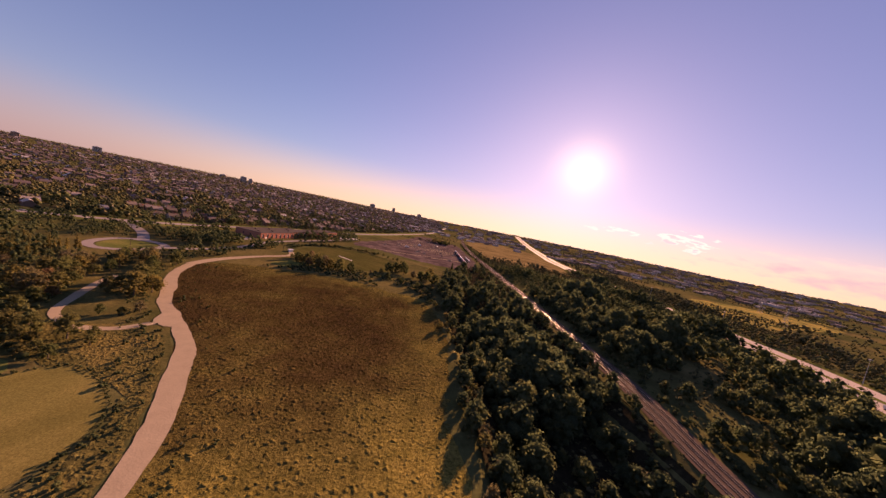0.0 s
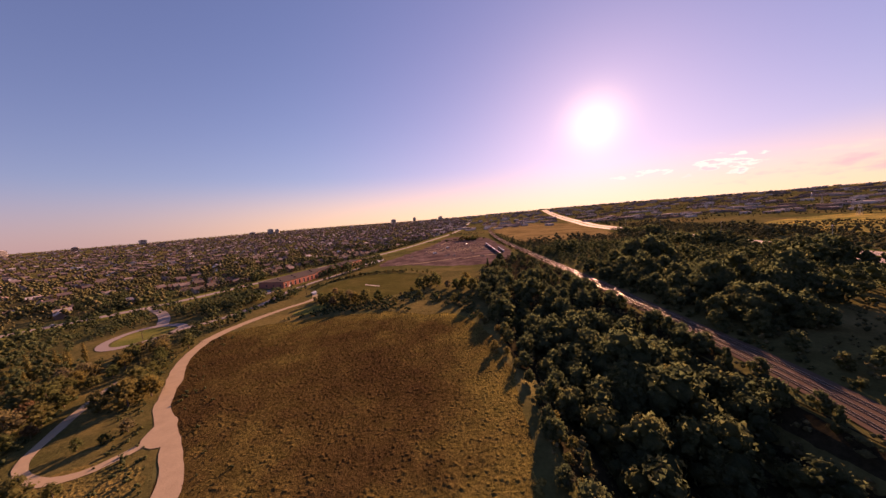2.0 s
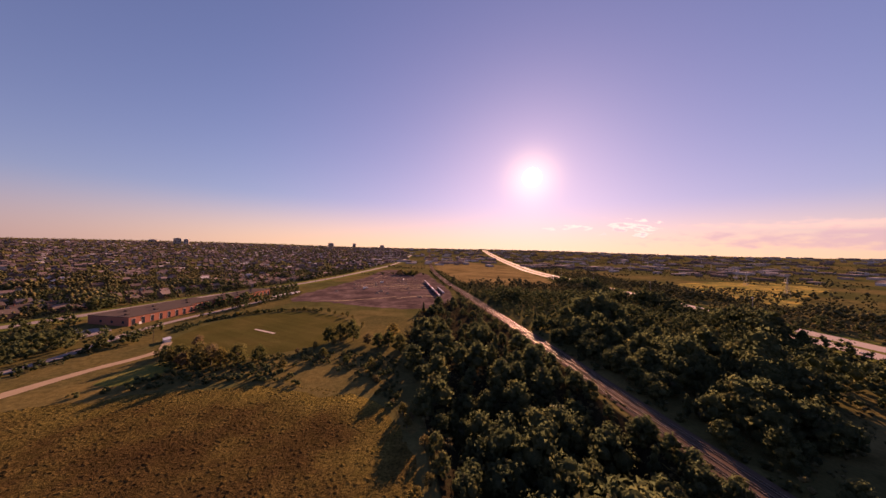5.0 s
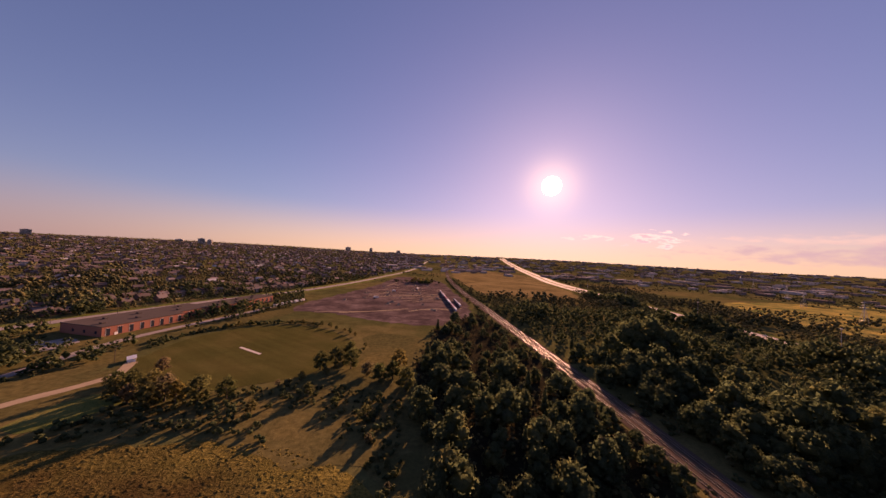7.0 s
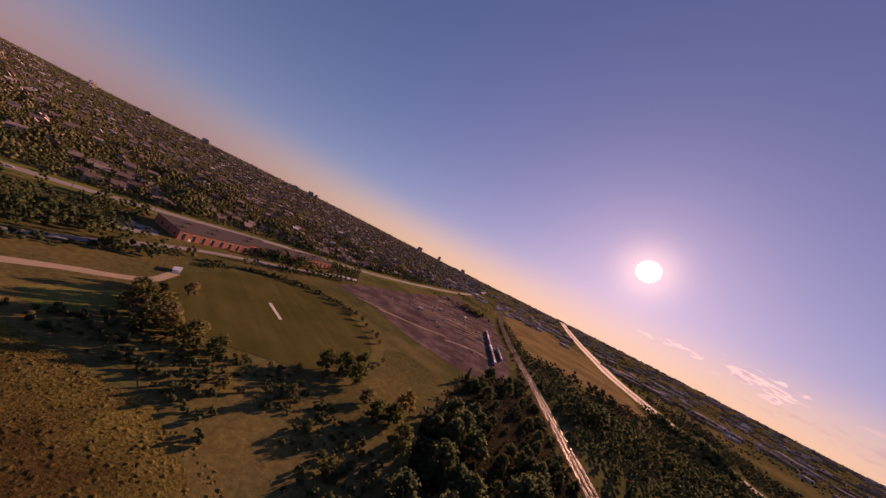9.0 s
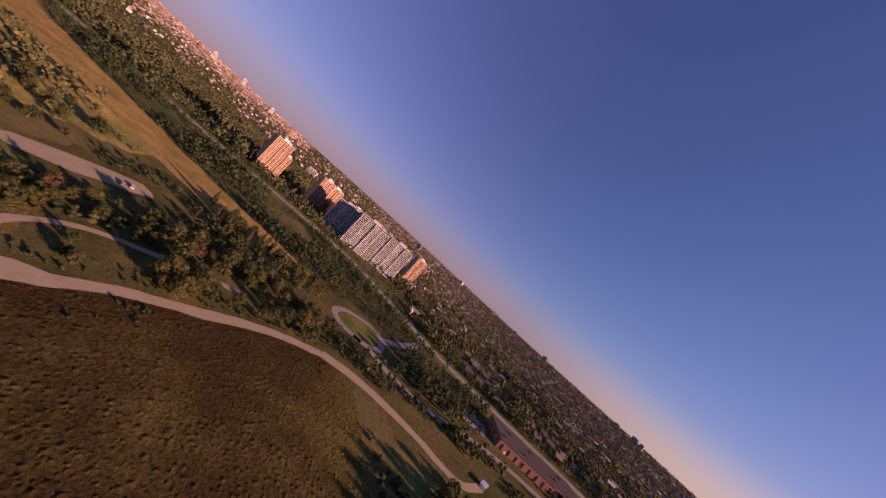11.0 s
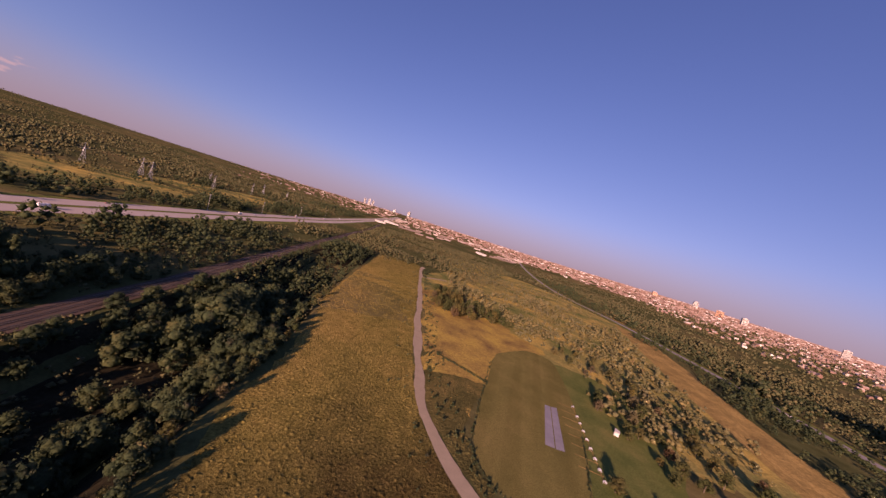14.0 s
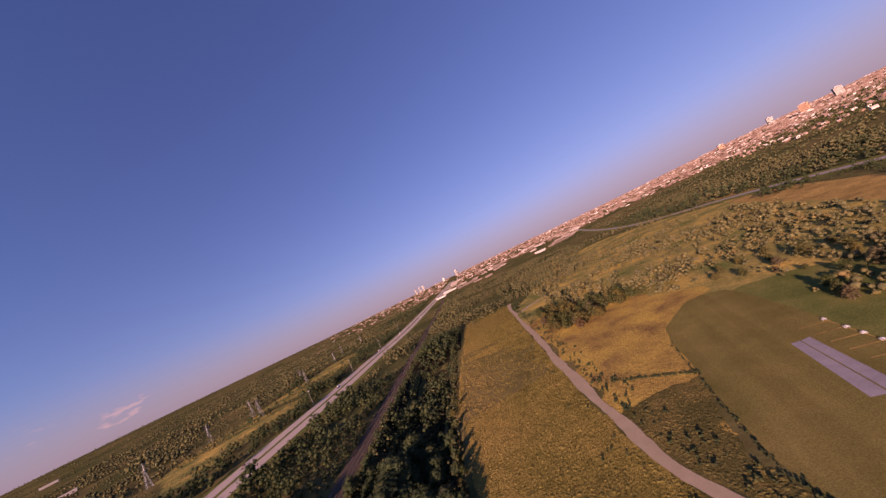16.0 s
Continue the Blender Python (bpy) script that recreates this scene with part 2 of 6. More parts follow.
m_dry = turf("dry_grass_strip", (0.30, 0.20, 0.066), (0.42, 0.285, 0.09), (0.54, 0.36, 0.11), 0.045, 0.4, 0.5, (0.22, -0.42))
m_gravel = plain("gravel_track", (0.215, 0.17, 0.115), (0.41, 0.325, 0.225), 0.2, 0.95, 0.05)
m_asphalt = plain("worn_asphalt", (0.20, 0.17, 0.16), (0.27, 0.235, 0.215), 0.2, 0.8, 0.01)
m_highway = plain("highway_asphalt", (0.32, 0.265, 0.235), (0.44, 0.37, 0.33), 0.12, 0.9)
m_pad = plain("runway_mat", (0.10, 0.095, 0.115), (0.36, 0.325, 0.335), 0.11, 0.6)
m_ballast = plain("ballast", (0.065, 0.047, 0.036), (0.12, 0.086, 0.066), 0.5, 0.95)
m_tie = plain("weathered_sleeper", (0.05, 0.04, 0.032), (0.10, 0.078, 0.062), 2.0, 0.95)
m_highway.node_tree.nodes["Principled BSDF"].inputs["Specular IOR Level"].default_value = 0.02
m_rail = plain("rail_steel", (0.20, 0.165, 0.145), (0.30, 0.255, 0.225), 0.8, 0.52, 0.0, 0.7)
m_yard = turf("yard_dirt", (0.08, 0.058, 0.053), (0.13, 0.093, 0.083), (0.21, 0.155, 0.135), 0.03, 0.15, 0.12)
m_open = turf("open_field_grass", (0.085, 0.085, 0.032), (0.13, 0.115, 0.042), (0.19, 0.15, 0.052), 0.012, 0.3, 0.2)
m_tan = turf("tan_field_grass", (0.17, 0.125, 0.05), (0.25, 0.185, 0.075), (0.32, 0.235, 0.10), 0.012, 0.25, 0.2)
m_conc = plain("concrete", (0.42, 0.38, 0.35), (0.55, 0.5, 0.46), 0.6, 0.85)
m_white = plain("white_paint", (0.66, 0.63, 0.6), (0.8, 0.78, 0.75), 0.5, 0.6)
m_brick = plain("red_brick", (0.30, 0.12, 0.085), (0.40, 0.17, 0.115), 0.7, 0.9)
m_orange = plain("orange_brick", (0.52, 0.30, 0.19), (0.62, 0.38, 0.25), 0.4, 0.9)
m_flatroof = plain("flat_roof_gravel", (0.06, 0.05, 0.046), (0.12, 0.10, 0.09), 0.2, 0.95)
m_glass = Nodes("window_glass").done((0.03, 0.035, 0.045), 0.12)
m_metal = plain("galvanised_steel", (0.33, 0.33, 0.34), (0.46, 0.46, 0.47), 1.0, 0.5, 0.0, 0.6)
m_dark = plain("dark_rubber", (0.02, 0.02, 0.02), (0.04, 0.04, 0.04), 2.0, 0.9)


def island_material(name, *stops, rough=0.85):
    k = Nodes(name)
    c = k.ramp(k.island(), *stops)
    return k.done(k.mix(0.4, c, k.ramp(k.noise(0.4, 4), (0.3, (0.6, 0.6, 0.6)), (0.7, (1, 1, 1))), "MULTIPLY"), rough)


m_walls = island_material("house_walls", (0.0, (0.15, 0.09, 0.07)), (0.6, (0.23, 0.15, 0.118)), (0.88, (0.36, 0.28, 0.23)), (1.0, (0.75, 0.72, 0.68)))
m_roofs = island_material("house_roofs", (0.0, (0.13, 0.10, 0.09)), (0.5, (0.21, 0.155, 0.14)), (0.85, (0.31, 0.235, 0.205)), (1.0, (0.6, 0.55, 0.52)))
m_sheds = island_material("industrial_roofs", (0.0, (0.14, 0.09, 0.075)), (0.5, (0.23, 0.155, 0.13)), (0.9, (0.34, 0.26, 0.225)), (1.0, (0.72, 0.68, 0.65)))

# ---- building helpers ----
RNG = np.random.default_rng(7)


def ease(v):
    v = np.clip(v, 0, 1)
    return v * v * (3 - 2 * v)


def land(x, y):
    """Height of the land: flat near, a wooded hollow beside the railway, rising gently towards the horizon."""
    x, y = np.asarray(x, float), np.asarray(y, float)
    bank = np.interp(y, (-300.0, 0.0, 140.0, 300.0), (118.0, 116.0, 127.0, 136.0))
    hollow = 13.0 * ease((x - 33.0) / 26.0) * ease((bank - x) / 22.0) * ease((y + 330.0) / 130.0) * ease((300.0 - y) / 70.0)
    r = np.hypot(np.asarray(x, float), np.asarray(y, float) - 100.0)
    s = np.clip((r - 1250.0) / 3500.0, 0, 1)
    return 96.0 * s * s * (3 - 2 * s) * (0.92 + 0.08 * np.sin(np.arctan2(y, x) * 7.0)) - hollow


def fast_mesh(name, verts, faces, mats, slot=None, smooth=False):
    """A mesh from arrays: faces is (n, 3) or (n, 4)."""
    me = bpy.data.meshes.new(name)
    verts, faces = np.asarray(verts, np.float32), np.asarray(faces, np.int32)
    k = faces.shape[1]
    me.vertices.add(len(verts))
    me.vertices.foreach_set("co", verts.ravel())
    me.loops.add(faces.size)
    me.loops.foreach_set("vertex_index", faces.ravel())
    me.polygons.add(len(faces))
    me.polygons.foreach_set("loop_start", np.arange(len(faces), dtype=np.int32) * k)
    for m in mats if isinstance(mats, (list, tuple)) else [mats]:
        me.materials.append(m)
    if slot is not None:
        me.polygons.foreach_set("material_index", np.asarray(slot, np.int32))
    me.polygons.foreach_set("use_smooth", np.full(len(faces), bool(smooth)))
    me.update(calc_edges=True)
    return me


def part(name, data, material, parent, label=""):
    """Links a bmesh (or a mesh) as one mesh object under a thing or a part."""
    if isinstance(data, bmesh.types.BMesh):
        me = bpy.data.meshes.new(name)
        data.to_mesh(me)
        data.free()
    else:
        me = data
    if material and not me.materials:
        me.materials.append(material)
    ob = new(name, me)
    ob.parent = parent
    return tagged(ob, label)


def thing(name, label, category, group="", at=(0, 0, 0), turn=0.0):
    ob = new(name)
    ob.empty_display_size = 0.5
    ob.matrix_basis = Matrix.Translation(at) @ Matrix.Rotation(turn, 4, "Z")
    return tagged(ob, label, category, group)


def structure(name, mesh, label, category):
    return tagged(new(name, mesh), label, category, kind="structure")


def stuff(name, mesh, label, category):
    return tagged(new(name, mesh), label, category, kind="stuff")


def box(bm, x0, x1, y0, y1, z0, z1, bevel=0.0):
    r = bmesh.ops.create_cube(bm, size=1.0, matrix=Matrix.Translation(((x0 + x1) / 2, (y0 + y1) / 2, (z0 + z1) / 2)) @ Matrix.Diagonal((x1 - x0, y1 - y0, z1 - z0, 1)))
    if bevel:
        es = list({e for v in r["verts"] for e in v.link_edges})
        bmesh.ops.bevel(bm, geom=es, offset=bevel, segments=1, affect="EDGES")
    return bm


def boxed(*a, **k):
    return box(bmesh.new(), *a, **k)


def rod(bm, a, b, r0, r1, sides=6):
    a, b = Vector(a), Vector(b)
    q = (b - a).to_track_quat("Z", "Y").to_matrix().to_4x4()
    bmesh.ops.create_cone(bm, cap_ends=True, segments=sides, radius1=r0, radius2=r1, depth=(b - a).length, matrix=Matrix.Translation((a + b) / 2) @ q)
    return bm


def curve_points(pts, step=10.0, closed=False):
    """Catmull-Rom line through the points."""
    p = [np.array(q, float) for q in pts]
    p = [p[-1]] + p + [p[0], p[1]] if closed else [2 * p[0] - p[1]] + p + [2 * p[-1] - p[-2]]
    res = []
    for a, b, c, d in zip(p, p[1:], p[2:], p[3:]):
        n = max(2, int(np.linalg.norm(c - b) / step))
        for t in np.arange(n) / n:
            res.append(0.5 * ((2 * b) + (c - a) * t + (2 * a - 5 * b + 4 * c - d) * t * t + (3 * b - a - 3 * c + d) * t ** 3))
    if not closed:
        res.append(p[-2])
    return np.array(res)


def ribbon_mesh(name, pts, width, dz, mat, step=10.0, rough=0.0, shift=0.0):
    p = curve_points(pts, step)
    t = np.gradient(p, axis=0)
    t /= np.linalg.norm(t, axis=1, keepdims=True)
    n = np.stack([-t[:, 1], t[:, 0]], 1)
    w = RNG.random((len(p) + 8, 2)) - 0.5
    w = width / 2 + 1.6 * rough * sum(w[j:j + len(p)] for j in range(8)) / 4
    a, b = p + n * (shift + w[:, :1]), p + n * (shift - w[:, 1:])
    v = np.empty((2 * len(p), 3))
    v[0::2, :2], v[1::2, :2] = a, b
    v[:, 2] = land(v[:, 0], v[:, 1]) + dz
    i = np.arange(len(p) - 1) * 2
    return fast_mesh(name, v, np.stack([i, i + 1, i + 3, i + 2], 1), mat)


def sheet_mesh(name, outline, dz, mat, rough=0.0, step=8.0):
    """A flat area with an uneven edge."""
    p = curve_points(outline, step, closed=True)
    p = p + rough * (RNG.random(p.shape) - 0.5)
    bm = bmesh.new()
    bm.faces.new([bm.verts.new((x, y, float(land(x, y)) + dz)) for x, y in p])
    bmesh.ops.recalc_face_normals(bm, faces=bm.faces)
    if bm.faces[:][0].normal.z < 0:
        bmesh.ops.reverse_faces(bm, faces=bm.faces[:])
    bmesh.ops.triangulate(bm, faces=bm.faces[:])
    me = bpy.data.meshes.new(name)
    bm.to_mesh(me)
    bm.free()
    me.materials.append(mat)
    return me


def terrain_mesh(name, outline, dz, mat, step=7.0):
    """A sheet that follows the rise and fall of the land inside an outline."""
    p = np.asarray(outline, float)
    lo, hi = p.min(0), p.max(0)
    gx, gy = np.meshgrid(np.arange(lo[0], hi[0] + step, step), np.arange(lo[1], hi[1] + step, step))
    rows, cols = gx.shape
    keep = inside(gx.ravel(), gy.ravel(), p).reshape(rows, cols)
    quad = keep[:-1, :-1] & keep[1:, :-1] & keep[:-1, 1:] & keep[1:, 1:]
    r, c = np.nonzero(quad)
    a = r * cols + c
    faces = np.stack([a, a + 1, a + cols + 1, a + cols], 1)
    used, back = np.unique(faces, return_inverse=True)
    v = np.stack([gx.ravel(), gy.ravel(), land(gx, gy).ravel() + dz], 1)[used]
    return fast_mesh(name, v, back.reshape(-1, 4), mat)


def inside(x, y, poly):
    p = np.asarray(poly, float)
    hit = np.zeros(len(x), bool)
    for (x0, y0), (x1, y1) in zip(p, np.roll(p, -1, 0)):
        c = (y0 > y) != (y1 > y)
        hit ^= c & (x < (x1 - x0) * (y - y0) / (y1 - y0 + 1e-12) + x0)
    return hit


def line_distance(x, y, pts):
    d = np.full(len(x), 1e9)
    p = np.asarray(pts, float)
    for a, b in zip(p, p[1:]):
        ab = b - a
        t = np.clip(((x - a[0]) * ab[0] + (y - a[1]) * ab[1]) / (ab @ ab), 0, 1)
        d = np.minimum(d, np.hypot(x - a[0] - t * ab[0], y - a[1] - t * ab[1]))
    return d


def scatter_points(poly, spacing, jitter=0.9, gaps=0.0, scale=40.0):
    p = np.asarray(poly, float)
    lo, hi = p.min(0), p.max(0)
    gx, gy = np.meshgrid(np.arange(lo[0], hi[0], spacing), np.arange(lo[1], hi[1], spacing))
    x, y = gx.ravel() + spacing * jitter * (RNG.random(gx.size) - 0.5), gy.ravel() + spacing * jitter * (RNG.random(gx.size) - 0.5)
    k = inside(x, y, p)
    x, y = x[k], y[k]
    if gaps:
        f = np.sin(x / scale + 1.3 * np.sin(y / scale * 0.7)) + np.sin(y / scale * 1.1 + 1.7 * np.sin(x / scale * 0.6)) + 0.8 * (RNG.random(len(x)) - 0.5)
        k = f > -2 + 4 * gaps
        x, y = x[k], y[k]
    return x, y


def ico(level):
    bm = bmesh.new()
    bmesh.ops.create_icosphere(bm, subdivisions=level, radius=1.0)
    bm.verts.ensure_lookup_table()
    v, f = np.array([q.co[:] for q in bm.verts]), np.array([[q.index for q in a.verts] for a in bm.faces])
    bm.free()
    return v, f


ICO0, ICO1 = ico(1), ico(2)
OCTA = (np.array([(1, 0, 0), (0, 1, 0), (-1, 0, 0), (0, -1, 0), (0, 0, 1), (0, 0, -1)], float), np.array([(0, 1, 4), (1, 2, 4), (2, 3, 4), (3, 0, 4), (1, 0, 5), (2, 1, 5), (3, 2, 5), (0, 3, 5)]))


def crown_arrays(seed, tall, wide, clumps, leaves, ball=ICO1, slim=False):
    """A crown of uneven clumps with loose sprays of leaves; one metre is one metre; base of the crown at a third of its height."""
    g = np.random.default_rng(seed)
    vs, fs, n = [], [], 0
    cents = []
    for i in range(clumps):
        h = (i + 0.5) / clumps
        z = tall * (0.2 + 0.68 * h)
        spread = wide / 2 * (0.62 * math.sin(math.pi * min(0.97, 0.25 + 0.72 * h)) if not slim else 0.3 * (1.05 - h))
        a = i * 2.4 + g.random()
        r = (wide * (0.2 + 0.12 * g.random()) if not slim else wide * (0.42 - 0.22 * h)) * (1.0 if h < 0.8 else 0.8)
        cents.append((spread * math.cos(a), spread * math.sin(a), z, r))
    for cx, cy, cz, r in cents:
        v = ball[0] * (1 + 0.34 * (g.random((len(ball[0]), 1)) - 0.5)) * r * (1.0 if not leaves else 0.66 if clumps > 5 else 0.95) * np.array([1, 1, 0.85 if not slim else 1.7])
        vs.append(v + (cx, cy, cz))
        fs.append(ball[1] + n)
        n += len(v)
    if leaves:
        pick = g.integers(0, len(cents), leaves)
        c = np.array(cents)[pick]
        d = g.normal(size=(leaves, 3))
        d[:, 2] = np.abs(d[:, 2]) * 0.9 - 0.25
        d /= np.linalg.norm(d, axis=1, keepdims=True)
        mid = c[:, :3] + d * c[:, 3:] * ((0.62 if clumps > 5 else 0.82) + (0.52 if clumps > 5 else 0.36) * g.random((leaves, 1))) * np.array([1, 1, 0.9])
        s = (0.038 if clumps > 5 else 0.062) * wide * (0.5 + 0.9 * g.random((leaves, 1)))
        u = g.normal(size=(leaves, 3))
        u -= 0.75 * (u * d).sum(1, keepdims=True) * d
        u /= np.linalg.norm(u, axis=1, keepdims=True)
        w = np.cross(u, d)
        tri = np.stack([mid + u * s, mid - u * s * 0.5 + w * s, mid - u * s * 0.6 - w * s + d * s * 0.6], 1)
        vs.append(tri.reshape(-1, 3))
        fs.append(np.arange(leaves * 3).reshape(-1, 3) + n)
    return np.concatenate(vs), np.concatenate(fs)


def joined(protos, x, y, z, scale):
    """Many copies of array shapes, turned and scaled, as one pair of arrays."""
    vs, fs, n = [], [], 0
    which = RNG.integers(0, len(protos), len(x))
    turn = RNG.random(len(x)) * 6.283
    for k, (pv, pf) in enumerate(protos):
        i = np.nonzero(which == k)[0]
        if not len(i):
            continue
        c, s = np.cos(turn[i])[:, None], np.sin(turn[i])[:, None]
        sc = scale[i][:, None]
        wob = (0.85 + 0.3 * RNG.random((len(i), 1)))
        v = np.stack([(pv[:, 0] * c - pv[:, 1] * s) * sc * wob + x[i][:, None], (pv[:, 0] * s + pv[:, 1] * c) * sc * wob + y[i][:, None], pv[:, 2] * sc + z[i][:, None]], 2)
        vs.append(v.reshape(-1, 3))
        fs.append((pf[None] + (np.arange(len(i)) * len(pv))[:, None, None] + n).reshape(-1, pf.shape[1]))
        n += v.shape[0] * v.shape[1]
    return np.concatenate(vs), np.concatenate(fs)


# ---- the land ----
RAIL = [(150, -1500), (132, -1000), (132, -669), (131, -333), (129, -150), (128, 0), (131, 90), (139, 140), (143, 181), (145, 247), (149, 315), (152, 413), (157, 575), (165, 890), (200, 1300), (330, 2300), (480, 3300)]
HIGHWAY = [(120, -3000), (190, -2100), (236, -1431), (247, -865), (272, -576), (287, -385), (309, -198), (323, -70), (350, 57), (388, 158), (428, 262), (452, 400), (470, 520), (500, 720), (536, 935), (592, 1240), (690, 1600), (935, 2600), (1250, 3800)]
ARTERIAL = [(-1000, -2400), (-700, -1400), (-540, -760), (-550, -440), (-535, -230), (-515, -80), (-490, 50), (-482, 140), (-458, 258), (-397, 335), (-338, 402), (-300, 480), (-239, 626), (-150, 800), (-60, 1100), (79, 1706), (250, 2800)]
TRACK = [(-68, -430), (-62, -380), (-58, -280), (-56, -200), (-53, -120), (-50, -40), (-50, 12), (-51, 45), (-58, 72), (-66, 93), (-78, 112), (-87, 128), (-98, 141), (-109, 152), (-121, 163), (-135, 177), (-147, 197), (-167, 228), (-178, 256)]
LOOP = [(-183, 202), (-176, 183), (-164, 159), (-152, 141), (-134, 133.5), (-121, 138), (-115, 148), (-109, 155)]
FIELD = [(-60, -436), (-10, -442), (26, -425), (31, -290), (38, -100), (30, -32), (26, 39), (29, 81), (25, 107), (28, 141), (32, 172), (29, 200), (27, 236), (5, 277), (-20, 291), (-54, 296), (-104, 294), (-150, 285), (-174, 270), (-176, 254), (-165, 226), (-145, 194), (-133, 175), (-119, 161), (-96, 138), (-76, 110), (-64, 90), (-56, 70), (-49, 45), (-48, 10), (-48, -40), (-51, -120), (-54, -200), (-56, -280)]
OVAL = [(-163, -80), (-134, -61), (-118, -42), (-93, 20), (-77, 64), (-77, 82), (-87, 96), (-110, 108), (-126, 88), (-156, 28), (-182, -49), (-182, -74)]
CRICKET = [(-150, 380), (-154, 400), (-151, 446), (-124, 484), (-80, 493), (-38, 468), (-15, 424), (-31, 371), (-60, 350), (-88, 342), (-122, 353)]
SCHOOL_ROAD = [(-228, 292), (-210, 312), (-198, 358), (-199, 420), (-188, 470), (-174, 510), (-136, 630)]
LINK_ROAD = [(-256, 304), (-283, 335), (-315, 362), (-355, 385)]
PARK_ROAD = [(-178, 256), (-176, 285), (-162, 325), (-144, 360), (-152, 385)]
NORTH_FIELD = [(192, 800), (330, 770), (440, 790), (495, 940), (545, 1180), (640, 1520), (480, 1900), (300, 1950), (215, 1320)]
OPEN_EAST = [(395, -350), (470, -250), (520, -130), (490, 0), (560, 40), (680, 20), (690, -110), (650, -330), (650, -560), (610, -720), (540, -930), (420, -960), (400, -640)]
VERGE = [(-52, 11), (-52, 44), (-63, 74), (-81, 108), (-105, 138), (-121, 140), (-147, 132), (-159, 113), (-118, 107), (-84, 99), (-74, 81), (-73, 57), (-83, 34), (-97, 11)]
PARKING = [(-172, 92), (-195, 114), (-219, 130)]
YARD = [(-120, 603), (-40, 900), (19, 1198), (133, 1100), (140, 800), (128, 607), (90, 510), (1, 520), (-60, 560)]

g = np.concatenate([-np.geomspace(5000, 300, 26)[:-1], np.linspace(-300, 300, 73), np.geomspace(300, 5000, 26)[1:]])
gx, gy = np.meshgrid(g, g + 100)
gz = land(gx, gy)
n = len(g)
ii = (np.arange(n - 1)[:, None] * n + np.arange(n - 1)[None]).ravel()
ground_mesh = fast_mesh("ground", np.stack([gx, gy, gz], 2).reshape(-1, 3), np.stack([ii, ii + 1, ii + n + 1, ii + n], 1), m_land)
structure("ground", ground_mesh, "rough grass and scrub land reaching to the horizon", "ground")
structure("meadow", sheet_mesh("meadow", FIELD, 0.06, m_meadow, 5.0), "weedy brown and yellow-green meadow beside the track", "meadow")
structure("airfield_turf", sheet_mesh("airfield_turf", OVAL, 0.12, m_turf, 1.0), "mown olive turf of a model flying field", "lawn")
structure("playing_field", sheet_mesh("playing_field", CRICKET, 0.12, m_cricket, 1.0), "round mown playing field with a bare strip", "playing field")
structure("verge", sheet_mesh("verge", VERGE, 0.09, m_verge, 5.0, 5.0), "rank weeds between track and flying field", "verge")
structure("track_apron", sheet_mesh("track_apron", [(-105, 148), (-110, 146), (-116, 148), (-120, 155), (-122, 164), (-117, 165), (-109, 156)], 0.2, m_gravel, 0.8, 4.0), "widened gravel apron where the loop meets the track", "track")
structure("track", ribbon_mesh("track", TRACK, 6.4, 0.16, m_gravel, 4, 2.0), "pale pinkish gravel track along the meadow", "track")
structure("track_spur", ribbon_mesh("track_spur", [(-61, -318), (-74, -322), (-90, -334), (-110, -344)], 7.0, 0.2, m_gravel, 4, 2.5), "pale gravel spur at the far end of the track", "track")
structure("loop_track", ribbon_mesh("loop_track", LOOP, 4.0, 0.18, m_gravel, 4, 0.9), "curved gravel loop beside the track", "track")
structure("highway_west", ribbon_mesh("highway_west", HIGHWAY, 24.0, 0.5, m_highway, 30, 0, 16.4), "pale grey highway carriageway", "road")
structure("highway_east", ribbon_mesh("highway_east", HIGHWAY, 24.0, 0.5, m_highway, 30, 0, -16.4), "pale grey highway carriageway", "road")
structure("highway_median", ribbon_mesh("highway_median", HIGHWAY, 8.4, 0.4, m_lawn, 30), "rough grass median of the highway", "road")
structure("highway_verge", ribbon_mesh("highway_verge", HIGHWAY, 84.0, 0.2, m_lawn, 30, 6.0), "grass verge along the highway", "verge")
structure("road_arterial", ribbon_mesh("road_arterial", ARTERIAL, 15.0, 0.3, m_asphalt, 25), "worn grey asphalt road past the houses", "road")
structure("road_verge", ribbon_mesh("road_verge", ARTERIAL, 46.0, 0.1, m_lawn, 25, 5.0), "grass verge along the road", "verge")
structure("ballast", ribbon_mesh("ballast", RAIL, 17.0, 0.3, m_ballast, 20, 1.2), "dark brown railway ballast bed", "railway")
structure("yard_ground", sheet_mesh("yard_ground", YARD, 0.1, m_yard, 8.0), "bare brown dirt of a rail yard", "yard")
STRIP = [(-640, -600), (-540, -410), (-425, -175), (-373, -68), (-329, 40), (-299, 105), (-280, 165), (-262, 215)]
structure("dry_strip", ribbon_mesh("dry_strip", STRIP, 52.0, 0.08, m_dry, 20, 6.0), "strip of dry straw-coloured grass", "meadow")
RING = [(-228, 284), (-234, 264), (-250, 255), (-266, 266), (-272, 288), (-266, 303), (-246, 306), (-231, 298), (-228, 284), (-229, 276)]
structure("ring_road", ribbon_mesh("ring_road", RING, 7.0, 0.26, m_asphalt, 5), "grey asphalt turning ring with a lawn inside", "road")
structure("ring_lawn", sheet_mesh("ring_lawn", [(-232, 284), (-238, 267), (-250, 259), (-262, 269), (-268, 288), (-263, 299), (-247, 302), (-235, 295)], 0.12, m_lawn), "lawn inside the turning ring", "lawn")
structure("park_road", ribbon_mesh("park_road", PARK_ROAD, 8.0, 0.2, m_gravel, 6, 1.6), "pale gravel road to the playing field", "road")
